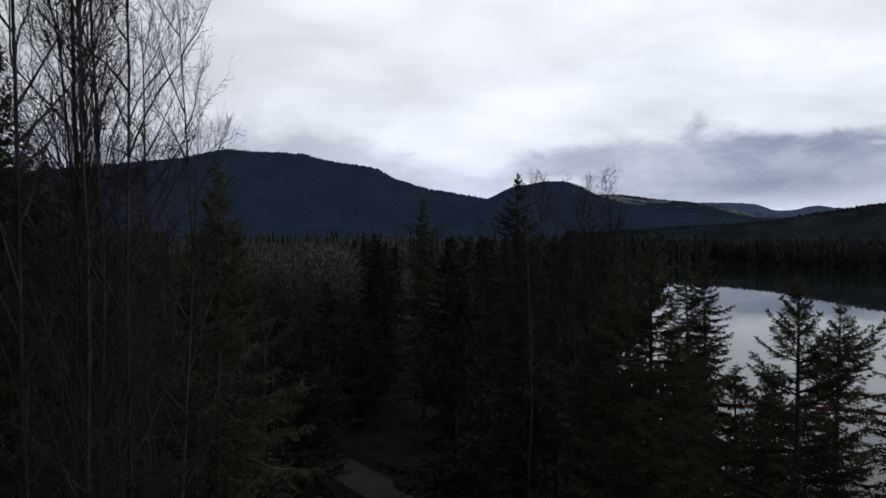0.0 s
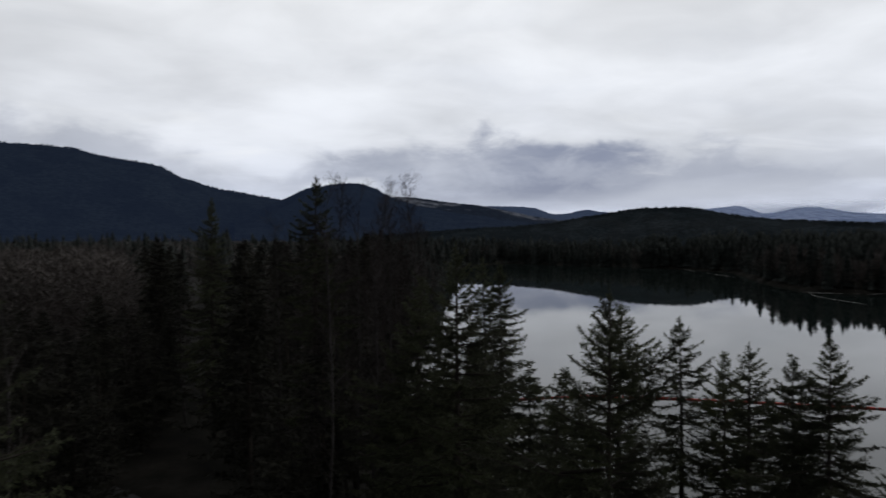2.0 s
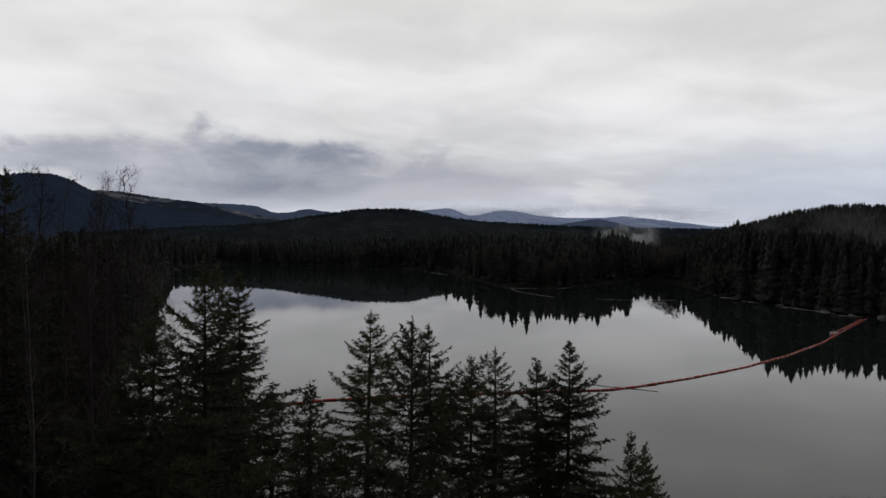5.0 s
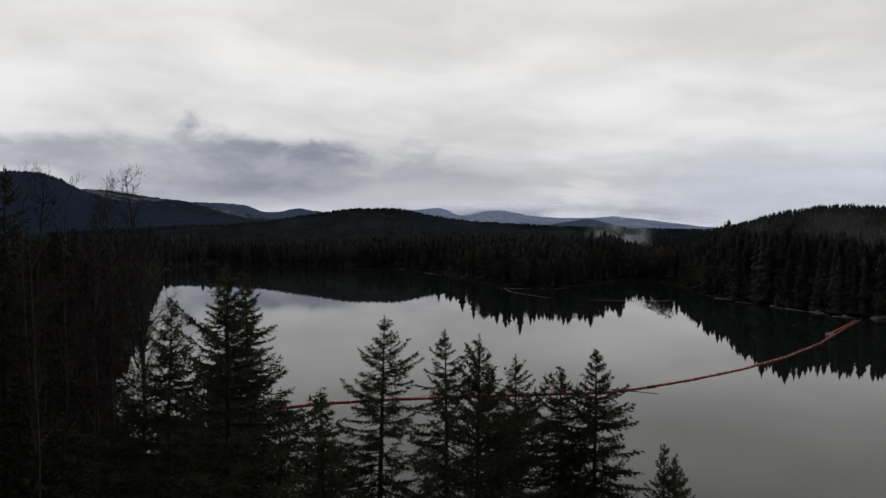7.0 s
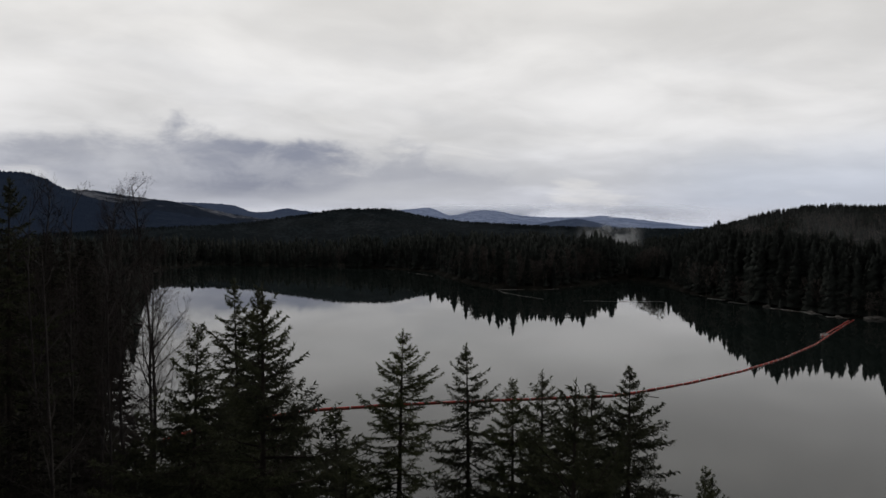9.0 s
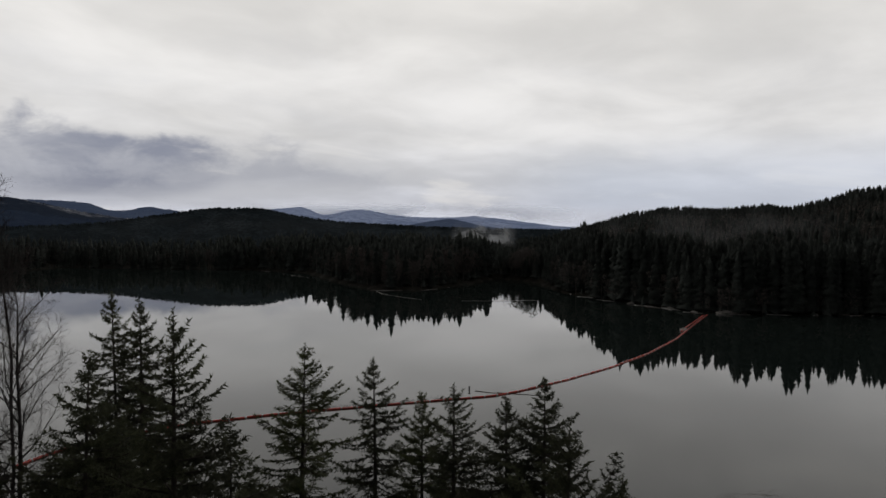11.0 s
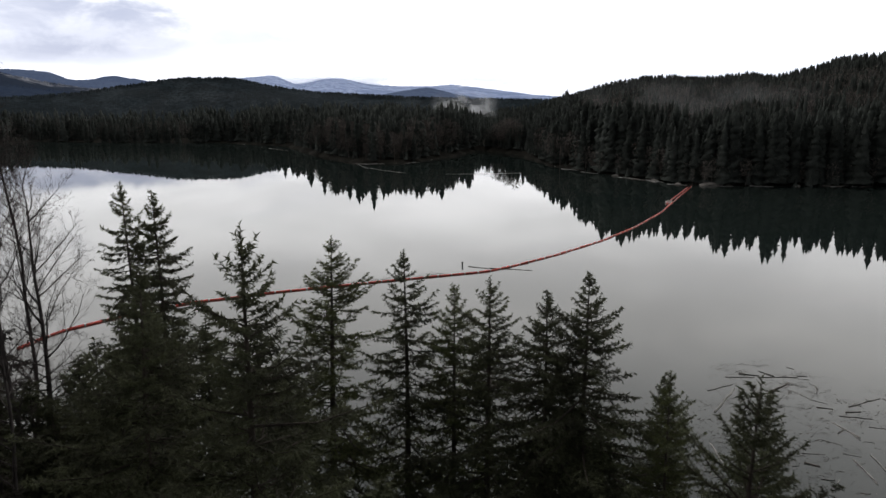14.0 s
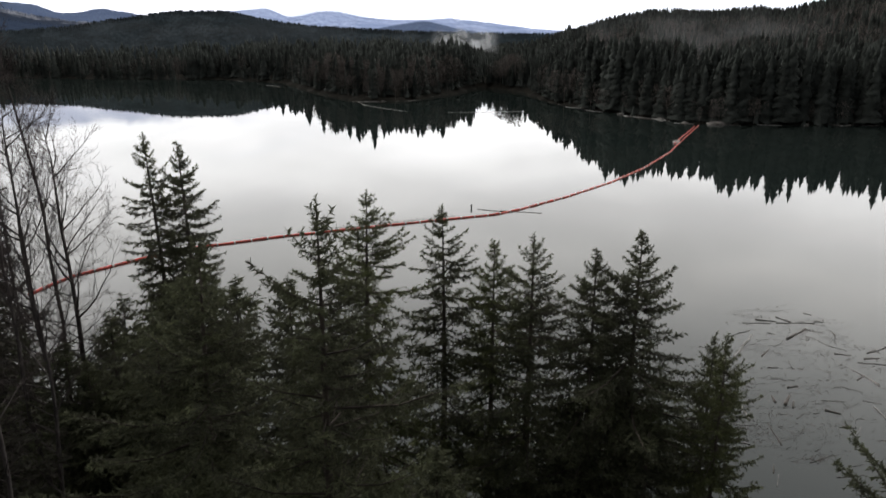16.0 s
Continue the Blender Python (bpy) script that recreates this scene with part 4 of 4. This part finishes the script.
rng = np.random.RandomState(19)
for x, y, kind, turn, size in ((89.9, 34.4, 0, -14, 0.95), (82.0, 38.7, 2, 1, 1.2), (67.2, 35.0, 2, 33, 0.85), (82.0, 25.8, 2, 53, 0.55), (81.3, 25.1, 6, 44, 0.8), (91.5, 25.2, 4, -27, 1.35), (93.8, 36.9, 5, 70, 1.2),
                               (85.4, 40.3, 4, -25, 1.05), (90.4, 39.3, 4, -54, 0.9), (86.2, 25.4, 4, -66, 0.85), (73.2, 22.8, 6, 33, 1.4), (75.5, 21.8, 6, 30, 1.2), (93.5, 35.3, 4, -53, 1.2), (60.2, 33.6, 6, -61, 0.8),
                               (81.6, 36.1, 1, -5, 0.7), (78.1, 34.4, 5, -56, 0.7), (95.8, 32.9, 5, -63, 0.7), (92.0, 38.6, 5, -69, 1.4), (70.6, 32.6, 3, 28, 0.6), (71.2, 31.4, 3, 2, 0.95), (70.6, 30.7, 3, 10, 0.6), (71.4, 27.2, 3, -86, 0.6),
                               (69.2, 25.4, 5, -66, 0.7), (74.6, 31.6, 3, -40, 0.55), (63.5, 30.8, 7, 32, 0.62), (60.4, 24.0, 4, -45, 0.6), (56.0, 28.8, 6, 9, 0.55), (57.5, 29.5, 5, 12, 0.7),
                               (119.2, 99.2, 7, -75, 1.2), (121.8, 94.3, 7, -65, 1.45), (66, 127.5, 6, 40, 1.2)):
    drift(x, y, kind, turn, size)
for i in range(60):
    x, y = rng.uniform(58, 98), rng.normal(31, 6)
    if shore_distance([(x, y)])[0] < -4 and abs(y - 31 - (x - 78) * 0.05) < 9:
        drift(x, y, rng.choice([1, 4, 4, 5, 5, 4, 6]), rng.normal(-40, 40), rng.uniform(0.18, 0.6))


def crumbs(name, places, seed, label, size=0.5, mat=None):
    """Small floating bark and sticks: low ridged slivers on the water."""
    rr = np.random.RandomState(seed)
    n = len(places)
    a = rr.normal(-0.7, 0.7, n)
    ln, wd = rr.uniform(0.3, 1.0, n) ** 2 * size, rr.uniform(0.04, 0.16, n) * size
    dx, dy = np.stack([np.cos(a), np.sin(a)], 1), np.stack([-np.sin(a), np.cos(a)], 1)
    q = [places + dx * ln[:, None], places + dy * wd[:, None], places - dx * ln[:, None], places - dy * wd[:, None]]
    v = np.stack([np.column_stack([c, np.full(n, 0.005)]) for c in q] + [np.column_stack([places, np.full(n, 0.035)])], 1).reshape(-1, 3)
    i = np.arange(n)[:, None] * 5
    f = np.concatenate([i + np.array([[j, (j + 1) % 4, 4]]) for j in range(4)])
    return tagged(new(name, mesh_of(name, v, f, mat or SCUM)), label, "debris", kind="stuff")


def drifts(clusters, least, most, tight):
    """Places of small debris, drawn out into short streaks by the wind."""
    found = []
    for i in range(clusters):
        c = np.array([rng.uniform(60, 98), rng.normal(32, 6)])
        a, many = rng.normal(-0.75, 0.5), rng.randint(least, most)
        along = rng.normal(size=(many, 1)) * rng.uniform(0.6, 2.6)
        found.append(c + along * [[math.cos(a), math.sin(a)]] + rng.normal(size=(many, 2)) * rng.uniform(0.1, tight))
    found = np.concatenate(found)
    return found[shore_distance(found) < -2]


crumbs("floating_debris", drifts(70, 8, 34, 0.7), 71, "bark and twigs drifting on the grey water", 0.24)
crumbs("floating_bark", drifts(110, 60, 160, 0.9), 72, "fine brown bark dust in drifting smudges on the water", 0.075)
rr = np.random.RandomState(73)
reach = rr.uniform(0, 1, 420) ** 0.8
lane = np.array([84.0, 117.6]) + reach[:, None] * np.array([26.0, -15.4]) + np.abs(rr.normal(size=(420, 1))) * np.array([0.5, 0.86]) * 0.9 + np.array([0.25, 0.45])
crumbs("boom_debris", lane, 74, "bleached reeds and sticks gathered along the red boom", 0.42, GREY_WOOD)


# ---- a dark marker, shore logs and the far small boom ----
def marker(x, y):
    ob = new("marker_post")
    ob.location = (x, y, 0)
    s = Shape()
    s.tube([(0, 0, -0.4), (0, 0, 0.3), (0, 0, 0.6)], [0.16, 0.15, 0.13], 8)
    part_of("post", s.mesh("post", DARK), ob)
    s = Shape()
    s.tube([(0, 0, 0.6), (0, 0, 0.75), (0, 0, 0.85)], [0.2, 0.24, 0.1], 8)
    part_of("cap", s.mesh("cap", DARK), ob)
    return tagged(ob, "small black marker post standing in the lake", "post")


marker(118.1, 104.3)
rng = np.random.RandomState(29)
for a, b, n in (((270, 287), (292, 268), 14), ((292, 268), (345, 276), 16), ((308, 166), (290, 113), 16), ((290, 112), (335, 52), 10), ((330, 470), (298, 350), 12), ((330, 200), (310, 170), 8)):
    for i in range(n):
        q = np.array(a) + (np.array(b) - a) * rng.rand()
        c = np.array([200.0, 120.0]) - q
        q = q + c / np.linalg.norm(c) * rng.uniform(0.5, 4)
        ob = new("shore_log", LOGS[rng.choice([2, 6, 0, 6])])
        ob.matrix_basis = pose(q[0], q[1], 0.05, 0, 0, math.degrees(math.atan2(b[1] - a[1], b[0] - a[0])) + rng.normal() * 14) @ Matrix.Scale(rng.uniform(0.8, 1.5), 4)
        tagged(ob, "pale driftwood log stranded along the far shore", "log", "driftwood on the far shore")
for line, n in ((np.array([(268, 281), (259, 268), (254, 250), (251, 232)], float), 11), (np.array([(262, 215), (270, 206), (280, 198), (288, 191)], float), 7)):
    for i in range(n):
        u = i / n * 3
        q = [np.interp(u, range(4), line[:, c]) for c in (0, 1)]
        e = [np.interp(u + 0.3, range(4), line[:, c]) for c in (0, 1)]
        ob = new("boom_log", LOGS[2])
        ob.matrix_basis = pose(q[0], q[1], 0.05, 0, 0, math.degrees(math.atan2(e[1] - q[1], e[0] - q[0]))) @ Matrix.Scale(0.8, 4)
        tagged(ob, "pale boom log chained off the wooded point", "log", "boom logs off the point")


def boulder(x, y, size, seed):
    """A low lichen-grey rock at the waterline."""
    bm = bmesh.new()
    bmesh.ops.create_icosphere(bm, subdivisions=3, radius=1.0)
    for v in bm.verts:
        d = 1 + 0.28 * noise.fractal(v.co * 1.4 + Vector((seed, 0, 0)), 0.9, 2.0, 4)
        v.co = Vector((v.co.x * 1.3, v.co.y, v.co.z * 0.55)) * d * size
    me = bpy.data.meshes.new("shore_rock")
    bm.to_mesh(me)
    bm.free()
    me.materials.append(ROCK)
    ob = new("shore_rock", me)
    ob.matrix_basis = pose(x, y, 0.1, 0, 0, seed * 47.0)
    return tagged(ob, "pale grey-brown rock at the waterline of the far bank", "rock", "rocks on the far bank")


for i, (x, y, size) in enumerate(((293.0, 108.6, 1.6), (295.6, 106.6, 2.2), (298.2, 104.6, 1.5), (300.5, 101.0, 1.0), (290.4, 118.5, 1.1), (296.5, 131.0, 1.3), (303.0, 152.0, 1.2), (314.0, 78.0, 1.2))):
    boulder(x, y, size, i + 1)


# ---- mist ----
def mist(name, be, r, z, strength, seed, grain=0.03):
    """A thin drifting sheet of mist, curved along the shore."""
    m = bpy.data.materials.new("mist")
    m.use_nodes = True
    k = Nodes(m.node_tree)
    gx, gy, _ = k.put("ShaderNodeSeparateXYZ", {0: k.put("ShaderNodeUVMap").outputs[0]}).outputs
    soft = k.math("MULTIPLY", k.math("MULTIPLY", k.span(gx, 0.0, 0.35), k.span(gx, 1.0, 0.65)), k.math("MULTIPLY", k.span(gy, 0.0, 0.4), k.span(gy, 1.0, 0.5)))
    n = k.noise(k.put("ShaderNodeMapping", {"Vector": k.put("ShaderNodeTexCoord").outputs["Object"], "Scale": (1.0, 1.0, 2.5), "Location": (seed, 0, 0)}).outputs[0], grain, 5.0, 0.55)
    alpha = k.math("MULTIPLY", k.math("MULTIPLY", soft, k.span(n, 0.30, 0.62)), strength)
    d = k.put("ShaderNodeBsdfDiffuse", {"Color": (0.75, 0.76, 0.78, 1)})
    tl = k.put("ShaderNodeBsdfTranslucent", {"Color": (0.75, 0.76, 0.78, 1)})
    body = k.put("ShaderNodeAddShader", {0: d.outputs[0], 1: tl.outputs[0]})
    clear = k.put("ShaderNodeBsdfTransparent")
    mixed = k.put("ShaderNodeMixShader", {0: alpha, 1: clear.outputs[0], 2: body.outputs[0]})
    k.put("ShaderNodeOutputMaterial", {"Surface": mixed.outputs[0]})
    cols, rows = 24, 4
    v, f, uvs = [], [], []
    for j in range(rows + 1):
        for i in range(cols + 1):
            b = math.radians(be[0] + (be[1] - be[0]) * i / cols)
            rr = r + 14 * math.sin(i * 0.7 + j)
            v.append((rr * math.sin(b), rr * math.cos(b) + 15, z[0] + (z[1] - z[0]) * j / rows))
            uvs.append((i / cols, j / rows))
    for j in range(rows):
        for i in range(cols):
            a = j * (cols + 1) + i
            f.append([a, a + 1, a + cols + 2, a + cols + 1])
    me = mesh_of(name, v, f, m, smooth=True)
    layer = me.uv_layers.new(name="UVMap")
    for loop in me.loops:
        layer.data[loop.index].uv = uvs[loop.vertex_index]
    ob = tagged(new(name, me), "thin pale mist hanging in the trees", "mist", kind="stuff")
    ob.visible_shadow = False
    return ob


mist("inlet_mist", (51.0, 56.8), 640, (10, 42), 0.55, 3.0)
mist("hill_mist", (60, 82), 500, (10, 52), 0.07, 9.0)
mist("shore_mist", (14, 60), 700, (0, 60), 0.02, 14.0)
mist("range_cloud", (34, 64), 4050, (45, 170), 1.0, 5.0, 0.0022)


# ---- the gravel track in the wood ----
def track():
    line = np.array([(-33, 100), (-24, 88), (-15, 75.5), (-6.5, 63.5), (0, 55), (6, 47)], float)
    d = unit(np.gradient(line, axis=0))
    nrm = np.stack([-d[:, 1], d[:, 0]], 1)
    v = []
    for off in (-2.2, -2.0, 2.0, 2.2):
        p = line + nrm * off
        z = land(p) + (0.16 if abs(off) < 2.1 else -0.1)
        v.append(np.column_stack([p, z]))
    n = len(line)
    f = [[j * n + i, j * n + i + 1, (j + 1) * n + i + 1, (j + 1) * n + i] for j in range(3) for i in range(n - 1)]
    return tagged(new("road", mesh_of("road", np.concatenate(v), f, GRAVEL, smooth=False)), "narrow grey gravel track through the wood", "road", kind="structure")


track()
